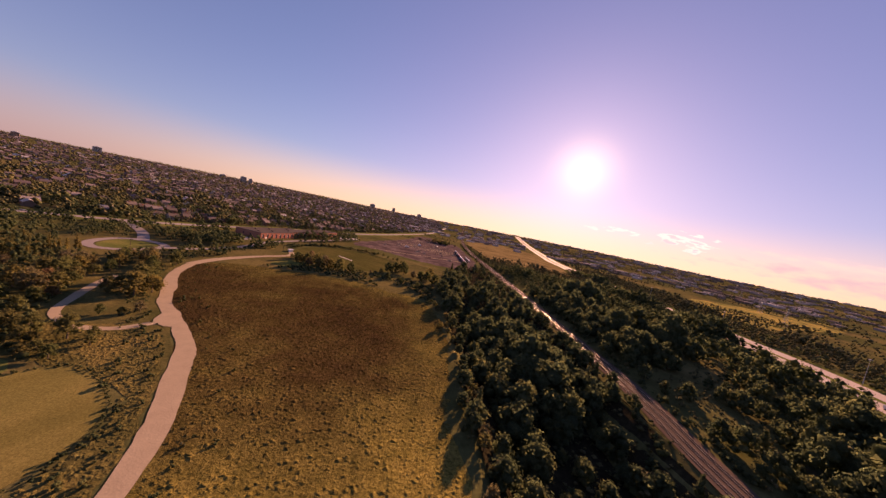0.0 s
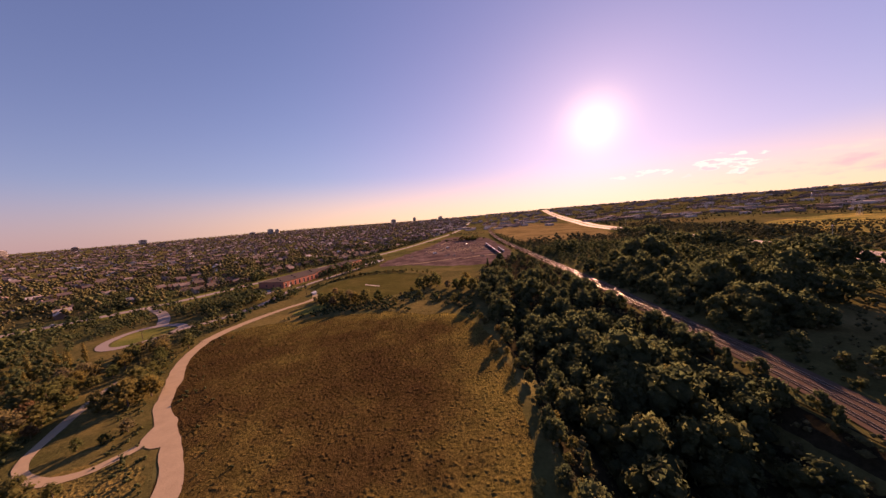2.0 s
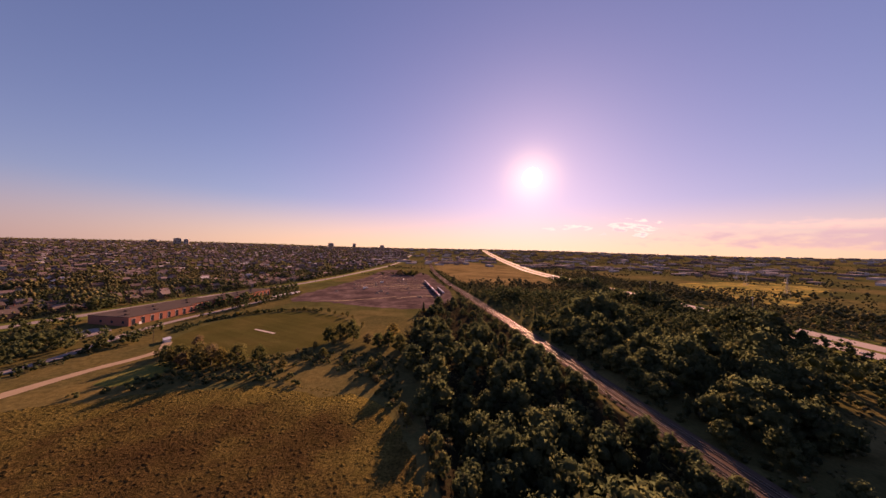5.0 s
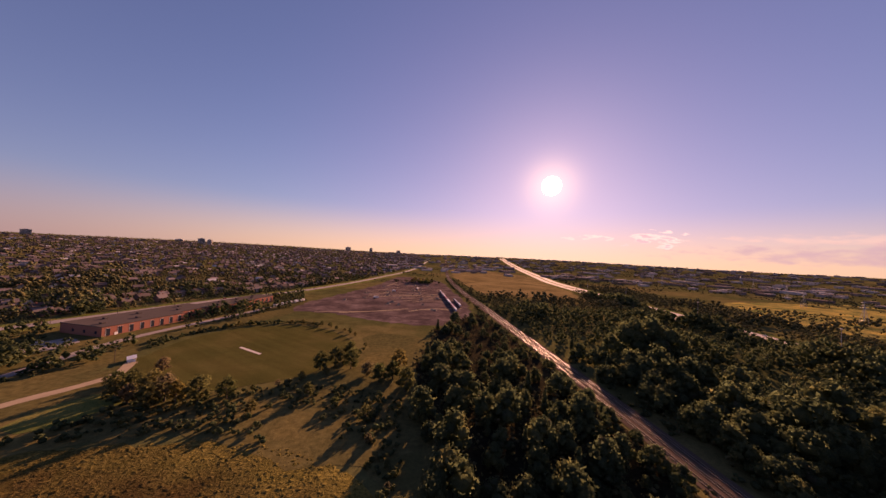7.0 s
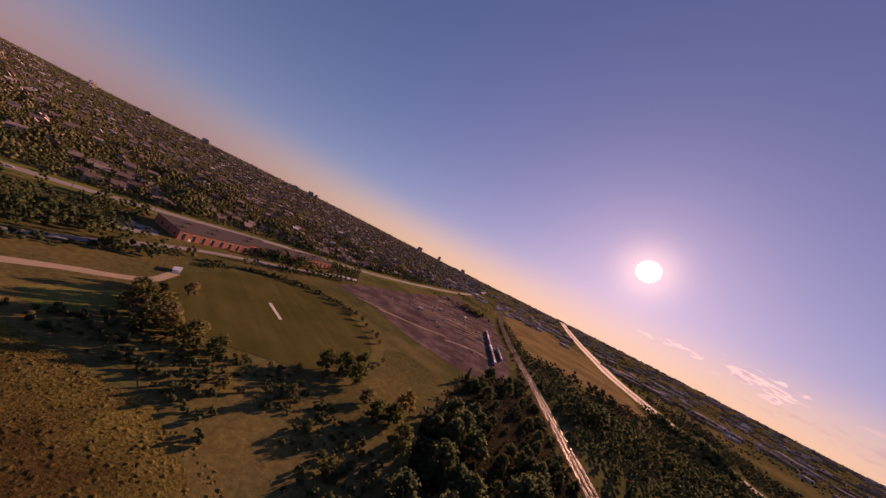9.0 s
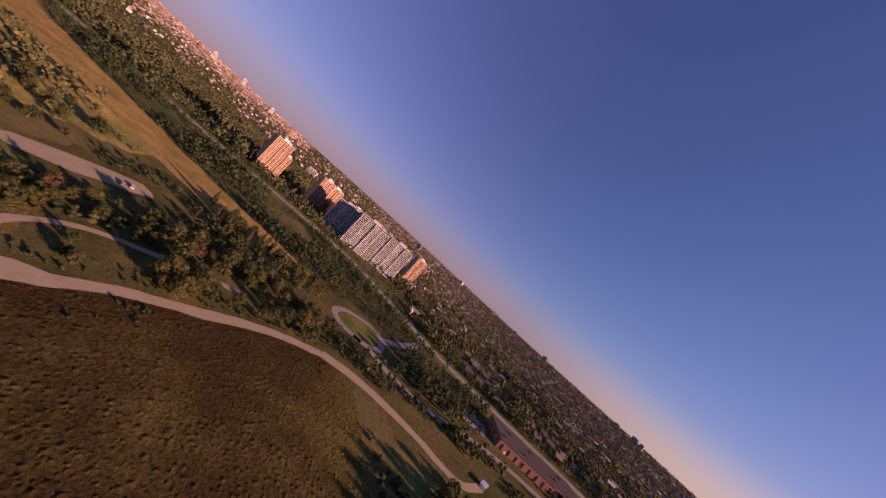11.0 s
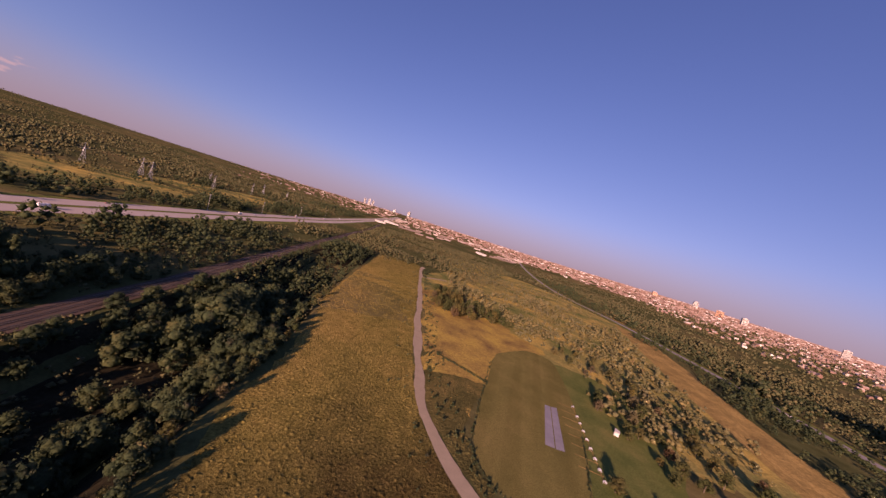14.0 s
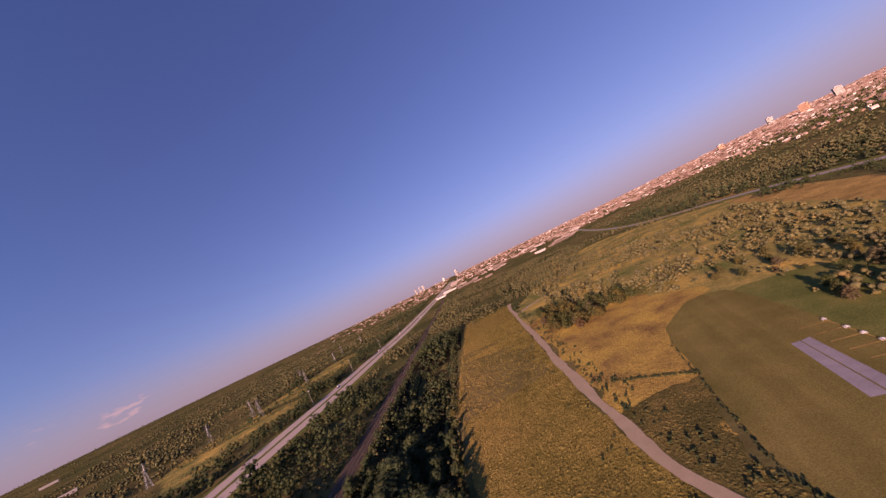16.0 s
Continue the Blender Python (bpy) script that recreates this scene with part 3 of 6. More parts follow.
structure("school_road", ribbon_mesh("school_road", SCHOOL_ROAD, 7.5, 0.22, m_asphalt, 8), "grey asphalt road past the brick building", "road")
structure("link_road", ribbon_mesh("link_road", LINK_ROAD, 9.0, 0.24, m_asphalt, 8), "short asphalt road to the main road", "road")
structure("parking_gravel", sheet_mesh("parking_gravel", [(-173, 85), (-180, 100), (-196, 112), (-216, 125), (-224, 112), (-206, 97), (-184, 82)], 0.14, m_gravel, 2.0), "pale gravel parking place", "parking")
structure("school_lot", sheet_mesh("school_lot", [(-244, 405), (-225, 402), (-221, 427), (-241, 435)], 0.14, m_asphalt, 0.5), "asphalt lot beside the brick building", "parking")
structure("club_lawn", sheet_mesh("club_lawn", [(-179, -60), (-158, 5), (-134, 59), (-120, 101), (-159, 111), (-180, 84), (-212, 45), (-242, -2), (-229, -42)], 0.05, m_lawn, 4.0), "mown green lawn with scattered trees", "lawn")
structure("golden_meadow", sheet_mesh("golden_meadow", [(-54, -9), (-57, -141), (-64, -232), (-120, -212), (-172, -118), (-187, -92), (-172, -70), (-140, -48), (-119, -23), (-82, 31), (-75, 48), (-55, 39)], 0.05, m_gold, 8.0), "golden yellow wildflower meadow", "meadow")
structure("hydro_meadow", sheet_mesh("hydro_meadow", [(420, -350), (480, -250), (560, -300), (640, -380), (625, -540), (520, -520), (420, -480)], 0.05, m_hill, 14.0), "yellow-green open meadow under the power line", "meadow")
structure("hydro_meadow_east", sheet_mesh("hydro_meadow_east", [(500, 5), (530, -70), (590, -150), (675, -110), (680, 15), (565, 35)], 0.05, m_hill, 14.0), "yellow-green open meadow under the power line", "meadow")
structure("hydro_meadow_south", sheet_mesh("hydro_meadow_south", [(425, -560), (520, -560), (610, -600), (600, -720), (535, -920), (430, -940), (405, -720)], 0.05, m_hill, 14.0), "yellow-green open meadow under the power line", "meadow")
structure("hydro_meadow_north", sheet_mesh("hydro_meadow_north", [(665, 500), (660, 605), (760, 720), (860, 825), (1330, 870), (1280, 745), (900, 590), (704, 495)], 0.05, m_hill, 10.0), "yellow-green open meadow beyond the highway", "meadow")
structure("north_meadow", terrain_mesh("north_meadow", NORTH_FIELD, 0.3, m_tan, 12.0), "tan open field beside the railway", "meadow")
structure("hill_grass", sheet_mesh("hill_grass", [(-58, -195), (-67, -335), (-133, -505), (-204, -865), (-456, -718), (-511, -374), (-398, -150), (-327, 20), (-290, 85), (-216, 48), (-238, -2), (-196, -50), (-155, -66), (-140, -100), (-115, -222)], 0.03, m_hill, 12.0), "patchy golden and green rough grass on a slope", "meadow")
structure("park_grass", sheet_mesh("park_grass", [(-81, 112), (-100, 136), (-137, 185), (-172, 247), (-215, 251), (-264, 219), (-300, 121), (-232, 87), (-184, 86), (-143, 105)], 0.04, m_park, 6.0), "rough yellow-olive grass of the park round the loop", "grass")
structure("north_scrub", sheet_mesh("north_scrub", [(-186, 258), (-172, 275), (-167, 308), (-153, 359), (-167, 407), (-174, 444), (-132, 500), (-105, 591), (-152, 677), (-226, 542), (-289, 451), (-334, 399), (-274, 228), (-224, 186), (-203, 230)], 0.07, m_open, 9.0), "rough dark grass round the roads and the brick building", "grass")
structure("edge_scrub", sheet_mesh("edge_scrub", [(-173, 282), (-97, 298), (-53, 299), (-13, 279), (10, 281), (32, 238), (60, 294), (76, 414), (-2, 468), (-7, 385), (-56, 332), (-114, 334), (-154, 375)], 0.08, m_open, 8.0), "rough dark grass between meadow and playing field", "grass")
for side, mat_edge in enumerate(([(-118.5, 56.5), (-123.4, 58.0), (-141.4, 16.4), (-137.8, 15.6)], [(-123.9, 58.2), (-128.6, 59.0), (-146.0, 16.6), (-141.8, 16.6)])):
    bm = bmesh.new()
    bm.faces.new([bm.verts.new((px, py, 0.17)) for px, py in mat_edge])
    me = bpy.data.meshes.new("runway_mat")
    bm.to_mesh(me)
    bm.free()
    me.materials.append(m_pad)
    structure("runway_mat_%d" % (side + 1), me, "worn lilac-grey runway mat on the turf", "runway")
structure("pitch_strip", ribbon_mesh("pitch_strip", [(-102, 419), (-91, 411), (-80, 403)], 2.4, 0.17, m_conc, 5), "bare pale pitch strip on the playing field", "pitch")
structure("roadside_lawn", sheet_mesh("roadside_lawn", [(-141, 309), (-122, 306), (-113, 328), (-128, 343), (-137, 334)], 0.13, m_lawn, 3.0, 5.0), "small green lawn beside the gravel road", "lawn")
for i in range(26):
    a = (float(RNG.uniform(-100, 60)), float(RNG.uniform(560, 980)))
    b = (a[0] + float(RNG.uniform(50, 120)), a[1] + float(RNG.uniform(15, 75)))
    a, b = (max(a[0], -95 + (a[1] - 620) * 0.28), a[1]), (min(b[0], 118), b[1])
    mid = ((a[0] + b[0]) / 2 + float(RNG.normal(0, 6)), (a[1] + b[1]) / 2 + float(RNG.normal(0, 6)))
    structure("yard_road_%d" % (i + 1), ribbon_mesh("yard_road", [a, mid, b], float(RNG.uniform(1.2, 3.6)), 0.16 + 0.012 * i, m_gravel, 8, 0.9), "pale dirt road in the rail yard", "road")

# ---- woods ----
NEAR_TREES = [crown_arrays(s, 14.0, 11.0 + 0.5 * s, 13, 500, ICO0) for s in range(6)] + [crown_arrays(s, 15.0, 6.0, 8, 300, ICO0, True) for s in (6,)]
MID_TREES = [crown_arrays(20 + s, 13.0, 10.5, 7, 80, OCTA) for s in range(6)]
LOW_TREES = [crown_arrays(30 + s, 12.0, 9.5, 3, 14, OCTA) for s in range(5)]
FAR_TREES = [crown_arrays(40 + s, 11.0, 11.0, 1, 0, OCTA) for s in range(4)]
BUSHES = [crown_arrays(60 + s, 3.0, 4.0, 3, 28, ICO0) for s in range(4)]

WOOD_A = [(30, -425), (35, -290), (42, -100), (34, -32), (30, 39), (33, 81), (30, 107), (33, 141), (37, 172), (34, 200), (34, 240), (38, 275), (34, 310), (32, 345), (35, 385), (44, 430), (60, 490), (138, 600), (146, 531), (143, 446), (140, 319), (136, 220), (128, 130), (119, 60), (118, -95), (120, -303), (120, -440)]

def wood(name, protos, x, y, size, label, sink=0.12, mat=None, category="trees"):
    sc = size[0] + (size[1] - size[0]) * RNG.random(len(x)) ** 1.3
    sc = sc * np.where(category == "trees", np.maximum(0.74, 1.0 + 0.27 * (np.sin(x / 31 + 1.7 * np.sin(y / 43)) + np.sin(y / 27 + 1.3 * np.sin(x / 53)))), 1.0)
    rail_gap = line_distance(x, y, RAIL)
    sc = np.where(category == "trees", np.minimum(sc, 0.25 + rail_gap / 28.0), sc)
    sc = np.where(category == "trees", np.minimum(sc, 0.28 + line_distance(x, y, FIELD + FIELD[:1]) / 26.0), sc)
    sc = np.where((category == "trees") & inside(x, y, WOOD_A), sc * np.interp(y, (300, 430), (1.0, 0.55)), sc)
    v, f = joined(protos, x, y, land(x, y) - sink * 12 * sc, sc)
    return stuff(name, fast_mesh(name, v, f, mat or (m_canopy if protos is FAR_TREES or protos is LOW_TREES else m_forest), None, True), label, category)


# brown litter, its colour taken near black to deepen the shade under the crowns
m_shaded_floor = turf("woodland_floor", (0.022, 0.02, 0.012), (0.034, 0.03, 0.016), (0.055, 0.045, 0.022), 0.05, 0.6, 0.4)
structure("woodland_floor", terrain_mesh("woodland_floor", WOOD_A, 0.12, m_shaded_floor, 6.0), "brown leaf litter and brush, darkened with the shade under the trees", "ground")
x, y = scatter_points(WOOD_A, 11.2, 1.0, 0.08, 22)
k = (np.hypot(x - 79, y - 165) > 14) & (RNG.random(len(x)) < np.interp(y, (300, 330, 420, 440), (1.0, 0.75, 0.6, 0.28)))
x, y = x[k], y[k]
k = (y > -60)
wood("woodland_by_meadow", NEAR_TREES, x[k], y[k], (0.6, 1.75), "dense green deciduous wood between meadow and railway")
wood("woodland_south", MID_TREES, x[~k], y[~k], (0.75, 1.4), "dense green wood along the railway")
hw = curve_points(HIGHWAY, 40)
rl = curve_points(RAIL, 40)
between = [(a + 14, b) for a, b in rl if -700 < b < 1150] + [(a - 30, b) for a, b in hw[::-1] if -700 < b < 1150]
x, y = scatter_points(WOOD_A, 7.4)
k = (y > -200) & (line_distance(x, y, RAIL) > 8.5) & (RNG.random(len(x)) < np.interp(y, (300, 430), (1.0, 0.4)))
wood("undergrowth", LOW_TREES, x[k], y[k], (0.3, 0.6), "low green saplings and shrubs under the trees", 0.05, None, "bushes")
x, y = scatter_points(between, 9.0)
k = (y > -150) & (y < 330) & (x < 300)
wood("undergrowth", LOW_TREES, x[k], y[k], (0.3, 0.6), "low green saplings and shrubs under the trees", 0.05, None, "bushes")
x, y = scatter_points(between, 11.6, 1.0, 0.1, 45)
k = ~inside(x, y, NORTH_FIELD) & ((y > 60) | (np.sin(x / 17 + 1.5 * np.sin(y / 29)) + np.sin(y / 23 + np.sin(x / 19)) > -0.75)) & (x < np.interp(y, hw[:, 1], hw[:, 0]) - np.where(y < 60, 60, 40))
x, y = x[k], y[k]
k = (y > -20) & (y < 420) & (x < 262)
wood("woodland_by_railway", NEAR_TREES, x[k], y[k], (0.65, 1.95), "dense dark green wood between railway and highway")
far = ~k & ((y < -300) | (y > 620))
k = ~k & ~far
wood("woodland_beyond_railway", MID_TREES, x[k], y[k], (0.75, 1.6), "dense green wood between railway and highway")
wood("woodland_far_along_railway", LOW_TREES, x[far], y[far], (0.75, 1.5), "green wood along the distant railway")

y = RNG.uniform(130, 880, 620)
x = np.interp(y, hw[:, 1], hw[:, 0]) - 27 - 26 * RNG.random(620)
k = ~((np.abs(y - 560) < 25) | (y < 340) | (y > 850))
wood("highway_wood", MID_TREES, x[k], y[k], (1.0, 1.75), "tall green trees screening the highway")
y = RNG.uniform(120, 1050, 1100)
x = np.interp(y, hw[:, 1], hw[:, 0]) + 36 + 150 * RNG.random(1100)
wood("wood_across_highway", LOW_TREES, x, y, (0.6, 1.35), "green wood along the far side of the highway")
# trees and scrub beyond the highway, thinning into open land
x = 300 + 2300 * RNG.random(17000) ** 1.25
y = RNG.uniform(-2200, 2600, 17000)
hx = np.interp(y, hw[:, 1], hw[:, 0])
open_land = inside(x, y, OPEN_EAST) | inside(x, y, [(685, 630), (903, 620), (1140, 638), (1160, 738), (898, 819), (706, 732)])
f = np.sin(x / 130 + 2 * np.sin(y / 210)) + np.sin(y / 150 + 1.5 * np.sin(x / 170))
k = (x > hx + 38) & np.where(open_land, f > 0.2 + 0.5 * RNG.random(len(x)), f > -0.8 + 0.5 * RNG.random(len(x)))
x, y = x[k], y[k]
k = x < 560
wood("woodland_east", MID_TREES, x[k], y[k], (0.7, 1.5), "scattered green trees and copses beyond the highway")
k2 = ~k & (x < 900)
wood("copses_east", LOW_TREES, x[k2], y[k2], (0.6, 1.3), "green copses beyond the highway")
k = k | k2
wood("far_copses_east", FAR_TREES, x[~k], y[~k], (0.6, 1.3), "distant dark green copses and hedges")

x, y = RNG.uniform(330, 1900, 13000), RNG.uniform(-2300, -60, 13000)
k = (x > np.interp(y, hw[:, 1], hw[:, 0]) + 40) & (np.sin(x / 70 + 2 * np.sin(y / 110)) + np.sin(y / 80 + np.sin(x / 60)) > -0.85) & ~inside(x, y, OPEN_EAST)
x, y = x[k], y[k]
k = (x < 620) & (y > -900)
wood("tree_belts_near", MID_TREES, x[k], y[k], (0.8, 1.6), "dark green trees between highway and power line")
wood("tree_belts_east", FAR_TREES, x[~k], y[~k], (0.8, 1.6), "dark green tree belts beyond the power line")
# trees among the houses
ar = curve_points(ARTERIAL, 40)


def west_of_road(x, y, off):
    return x < np.interp(y, ar[:, 1], ar[:, 0]) - off


x, y = RNG.uniform(-2800, 300, 29000), RNG.uniform(-1500, 3300, 29000)
k = west_of_road(x, y, 22) & (np.hypot(x, y - 100) < 2900)
x, y = x[k], y[k]
k = np.hypot(x + 100, y - 200) < 950
near_x, near_y = RNG.uniform(-1050, 100, 7000), RNG.uniform(-600, 1250, 7000)
kk = west_of_road(near_x, near_y, 18) & (np.hypot(near_x + 100, near_y - 200) < 1000) & (np.hypot(near_x + 560, near_y - 262) > 75)
wood("garden_trees", LOW_TREES, np.concatenate([x[k], near_x[kk]]), np.concatenate([y[k], near_y[kk]]), (0.7, 1.35), "green garden and street trees among the houses")
wood("far_garden_trees", FAR_TREES, x[~k], y[~k], (0.75, 1.35), "distant green trees among the houses")
x, y = RNG.uniform(-1250, -500, 4000), RNG.uniform(-1000, 330, 4000)
k = west_of_road(x, y, 14) & (line_distance(x, y, ARTERIAL) < 330) & (np.hypot(x + 560, y - 262) > 95) & (np.hypot(x + 610, y - 100) > 70)
far = line_distance(x, y, ARTERIAL) > 130
wood("wooded_slope", MID_TREES, x[k & ~far], y[k & ~far], (0.65, 1.4), "dense green wood on the far side of the main road")
wood("wooded_slope_beyond", LOW_TREES, x[k & far], y[k & far], (0.65, 1.3), "green wood behind the main road")
x, y = RNG.uniform(-620, -300, 1500), RNG.uniform(-350, 420, 1500)
d = line_distance(x, y, ARTERIAL)
k = (d > 14) & (d < 60) & ~west_of_road(x, y, 0)
wood("roadside_trees", MID_TREES, x[k], y[k], (0.35, 0.8), "row of green trees along the main road")
a = RNG.uniform(0, 6.283, 17000)
r = RNG.uniform(2400, 4700, 17000)
x, y = r * np.sin(a), 100 + r * np.cos(a)
k = ((y > -600) | (x + 400 * RNG.normal(0, 1, len(x)) > 700)) & ((y < 600) | (x < 0) | (RNG.random(len(x)) < 0.4))
wood("horizon_trees", FAR_TREES, x[k], y[k], (0.7, 1.3), "far dark tree belts towards the horizon")
# south: scrubby open land between track and road
x, y = scatter_points([(-531, -384), (-431, -187), (-345, 0), (-293, 102), (-217, 53), (-197, -79), (-112, -228), (-114, -403), (-70, -468), (38, -508), (158, -904), (-328, -1301), (-526, -832)], 17, 1.0, 0.42, 50)
k = line_distance(x, y, STRIP) > 30
wood("scrub_trees", LOW_TREES, x[k], y[k], (0.3, 0.95), "scattered grey-green scrub trees on open land", 0.12, m_shrub)
x, y = RNG.uniform(-1900, 200, 5000), RNG.uniform(-2400, -500, 5000)
k = (x < np.interp(y, hw[:, 1], hw[:, 0]) - 60) & (np.sin(x / 140 + np.sin(y / 90)) > -0.3)
wood("far_scrub", FAR_TREES, x[k], y[k], (0.35, 0.85), "distant green trees on rolling land")

x, y = scatter_points([(-449, -263), (-370, -102), (-318, 11), (-289, 46), (-212, 45), (-194, -79), (-143, -204), (-105, -256), (-123, -403), (-250, -627), (-452, -511)], 15.0, 1.0, 0.45, 26)
k = line_distance(x, y, STRIP) > 30
wood("hillside_trees", MID_TREES, x[k], y[k], (0.35, 0.95), "rounded green and rusty trees on the slope", 0.12, m_shrub)
# thicket between the dry strip and the main road, and round the turning ring
x, y = scatter_points([(-339, -14), (-270, 166), (-254, 241), (-273, 317), (-313, 394), (-355, 370), (-439, 250), (-468, 123), (-496, -59), (-519, -225), (-473, -238)], 10.5, 0.95, 0.22, 30)
k = (line_distance(x, y, STRIP) > 24) & (line_distance(x, y, ARTERIAL) > 13) & (line_distance(x, y, RING) > 10) & (line_distance(x, y, LINK_ROAD) > 9)
wood("road_thicket", MID_TREES, x[k], y[k], (0.45, 1.05), "dense green trees between dry strip and main road")
x, y = scatter_points([(-192, 234), (-194, 282), (-213, 306), (-222, 278), (-230, 253), (-224, 186), (-295, 111), (-221, 85), (-191, 127)], 9.0, 0.95, 0.28, 22)
k = (line_distance(x, y, LOOP) > 7) & (line_distance(x, y, TRACK) > 7) & (line_distance(x, y, RING) > 9) & (line_distance(x, y, PARKING) > 20)
wood("park_thicket", MID_TREES, x[k], y[k], (0.4, 0.95), "green trees and tall shrubs in the park")
x, y = scatter_points([(-281, 45), (-213, 50), (-187, 2), (-190, -80), (-121, -226), (-114, -403), (-238, -555), (-472, -363), (-368, -128)], 8.8, 1.0, 0.44, 30)
k = line_distance(x, y, STRIP) > 27
wood("hillside_shrubs", BUSHES, x[k], y[k], (0.4, 2.3), "yellow-green shrubs and young trees on rough grass", 0.02, m_shrub, "bushes")
x, y = scatter_points([(-231, 392), (-261, 321), (-299, 393), (-331, 445), (-294, 499), (-259, 457)], 9.0, 0.95, 0.4, 20)
k = (line_distance(x, y, ARTERIAL) > 14) & (line_distance(x, y, SCHOOL_ROAD) > 8)
wood("school_shrubs", BUSHES, x[k], y[k], (0.6, 2.0), "shrubs and small trees beside the brick building", 0.02, None, "bushes")
x, y = scatter_points([(-204, 317), (-194, 377), (-184, 418), (-172, 445), (-163, 424), (-175, 387), (-189, 324)], 6.0, 0.95, 0.2, 20)
wood("roadside_shrubs", BUSHES, x, y, (0.5, 1.6), "shrubs between two roads", 0.02, None, "bushes")

x, y = scatter_points([(8, -376), (-56, -442), (-140, -447), (-262, -559), (-394, -783), (-439, -1057), (-147, -1350), (140, -1249), (158, -904), (118, -539), (104, -445)], 13.0, 0.95, 0.25, 50)
wood("southern_wood", LOW_TREES, x, y, (0.6, 1.3), "green wood beyond the end of the meadow")
a, r = np.radians(RNG.uniform(-12, 75, 22000)), 900 + 3700 * RNG.random(22000) ** 1.2
x, y = r * np.sin(a), 100 + r * np.cos(a)
k = (np.abs(x - np.interp(y, hw[:, 1], hw[:, 0])) > 60) & (np.abs(x - np.interp(y, rl[:, 1], rl[:, 0])) > 30) & (np.sin(y / 70 + 1.5 * np.sin(x / 160)) + 0.6 * np.sin(x / 90) > 0.62) & ~west_of_road(x, y, -20) & (~inside(x, y, NORTH_FIELD) | (RNG.random(len(x)) < 0.06))
wood("northern_hedges", FAR_TREES, x[k], y[k], (0.5, 1.0), "distant dark hedges and copses on flat fields")

x, y = scatter_points([(-186, 258), (-172, 282), (-166, 320), (-175, 405), (-187, 441), (-152, 518), (-115, 633), (-152, 719), (-225, 592), (-196, 439), (-232, 437), (-288, 463), (-342, 401), (-274, 228), (-224, 186), (-203, 230)], 8.5, 0.95, 0.3, 24)
k = (line_distance(x, y, ARTERIAL) > 13) & (line_distance(x, y, LINK_ROAD) > 10) & (np.hypot(x + 250, y - 282) > 40) & (line_distance(x, y, SCHOOL_ROAD) > 8) & (line_distance(x, y, PARK_ROAD) > 9) & ~((x > -265) & (x < -200) & (y > 420))
wood("school_trees", MID_TREES, x[k], y[k], (0.45, 1.05), "green trees round the roads and the brick building")
# street trees in front of the houses
x, y = RNG.uniform(-650, 60, 6000), RNG.uniform(380, 1150, 6000)
d = line_distance(x, y, ARTERIAL)
k = west_of_road(x, y, 0) & (d > 16) & (d < 190) & (RNG.random(6000) < 0.7)
k &= (y < 800) | (RNG.random(6000) < 0.5)
wood("street_trees", MID_TREES, x[k], y[k], (0.55, 1.05), "mature green street trees in front of the houses")
x, y = scatter_points(OPEN_EAST, 12, 0.95, 0.45, 30)
wood("power_line_scrub", LOW_TREES, x, y, (0.2, 0.65), "clumps of green scrub on the power-line meadow")
c = curve_points(CRICKET, 2.6, True)
c = c + (c - np.array([-84, 418])) / np.linalg.norm(c - np.array([-84, 418]), axis=1, keepdims=True) * (7 + 5 * RNG.random((len(c), 1)))
k = (c[:, 0] < -60) & (c[:, 1] > 412)
wood("field_hedge", BUSHES, c[k, 0], c[k, 1], (0.7, 1.7), "tall green hedge along the playing field", 0.02, None, "hedge")
# bushes
x, y = scatter_points([(-150, 292), (-97, 300), (-53, 301), (-18, 290), (30, 250), (30, 330), (0, 345), (-40, 352), (-65, 341), (-113, 344), (-138, 345), (-112, 325), (-121, 304)], 5.0, 0.95, 0.2, 18)
wood("edge_bushes", BUSHES, x, y, (0.4, 1.35), "bushes and young trees between meadow and playing field", 0.02, None, "bushes")
t = curve_points(TRACK, 3.0)
i = RNG.integers(0, len(t), 650)
s = np.where(RNG.random(650) < 0.85, -1, 1)
tang = np.gradient(t, axis=0)[i]
tang /= np.linalg.norm(tang, axis=1, keepdims=True)
off = s * (6.5 + 13.0 * RNG.random(650) ** 1.5)
x, y = t[i, 0] - tang[:, 1] * -off, t[i, 1] + tang[:, 0] * -off
k = ~inside(x, y, OVAL)
wood("trackside_weeds", BUSHES, x[k], y[k], (0.2, 0.6), "rough weeds and low bushes along the track", 0.02, None, "bushes")
rp = curve_points(RAIL, 5.0)
i = RNG.integers(0, len(rp), 1700)
off = (9.0 + 7.0 * RNG.random(1700)) * np.where(RNG.random(1700) < 0.5, 1, -1)
x, y = rp[i, 0] + off, rp[i, 1]
k = (y > -600) & (y < 1200)
wood("railside_bushes", BUSHES, x[k], y[k], (0.4, 1.5), "bushes and saplings beside the railway", 0.02, None, "bushes")

x, y = scatter_points([(-178, 93), (-143, 105), (-104, 113), (-95, 126), (-117, 140), (-141, 135), (-168, 161), (-200, 198), (-214, 144)], 5.2, 0.95, 0.42, 14)
k = (line_distance(x, y, LOOP) > 4.5) & (line_distance(x, y, TRACK) > 5) & (line_distance(x, y, PARKING) > 14)
wood("loop_shrubs", BUSHES, x[k], y[k], (0.4, 1.5), "rounded shrubs and saplings round the gravel loop", 0.02, None, "bushes")
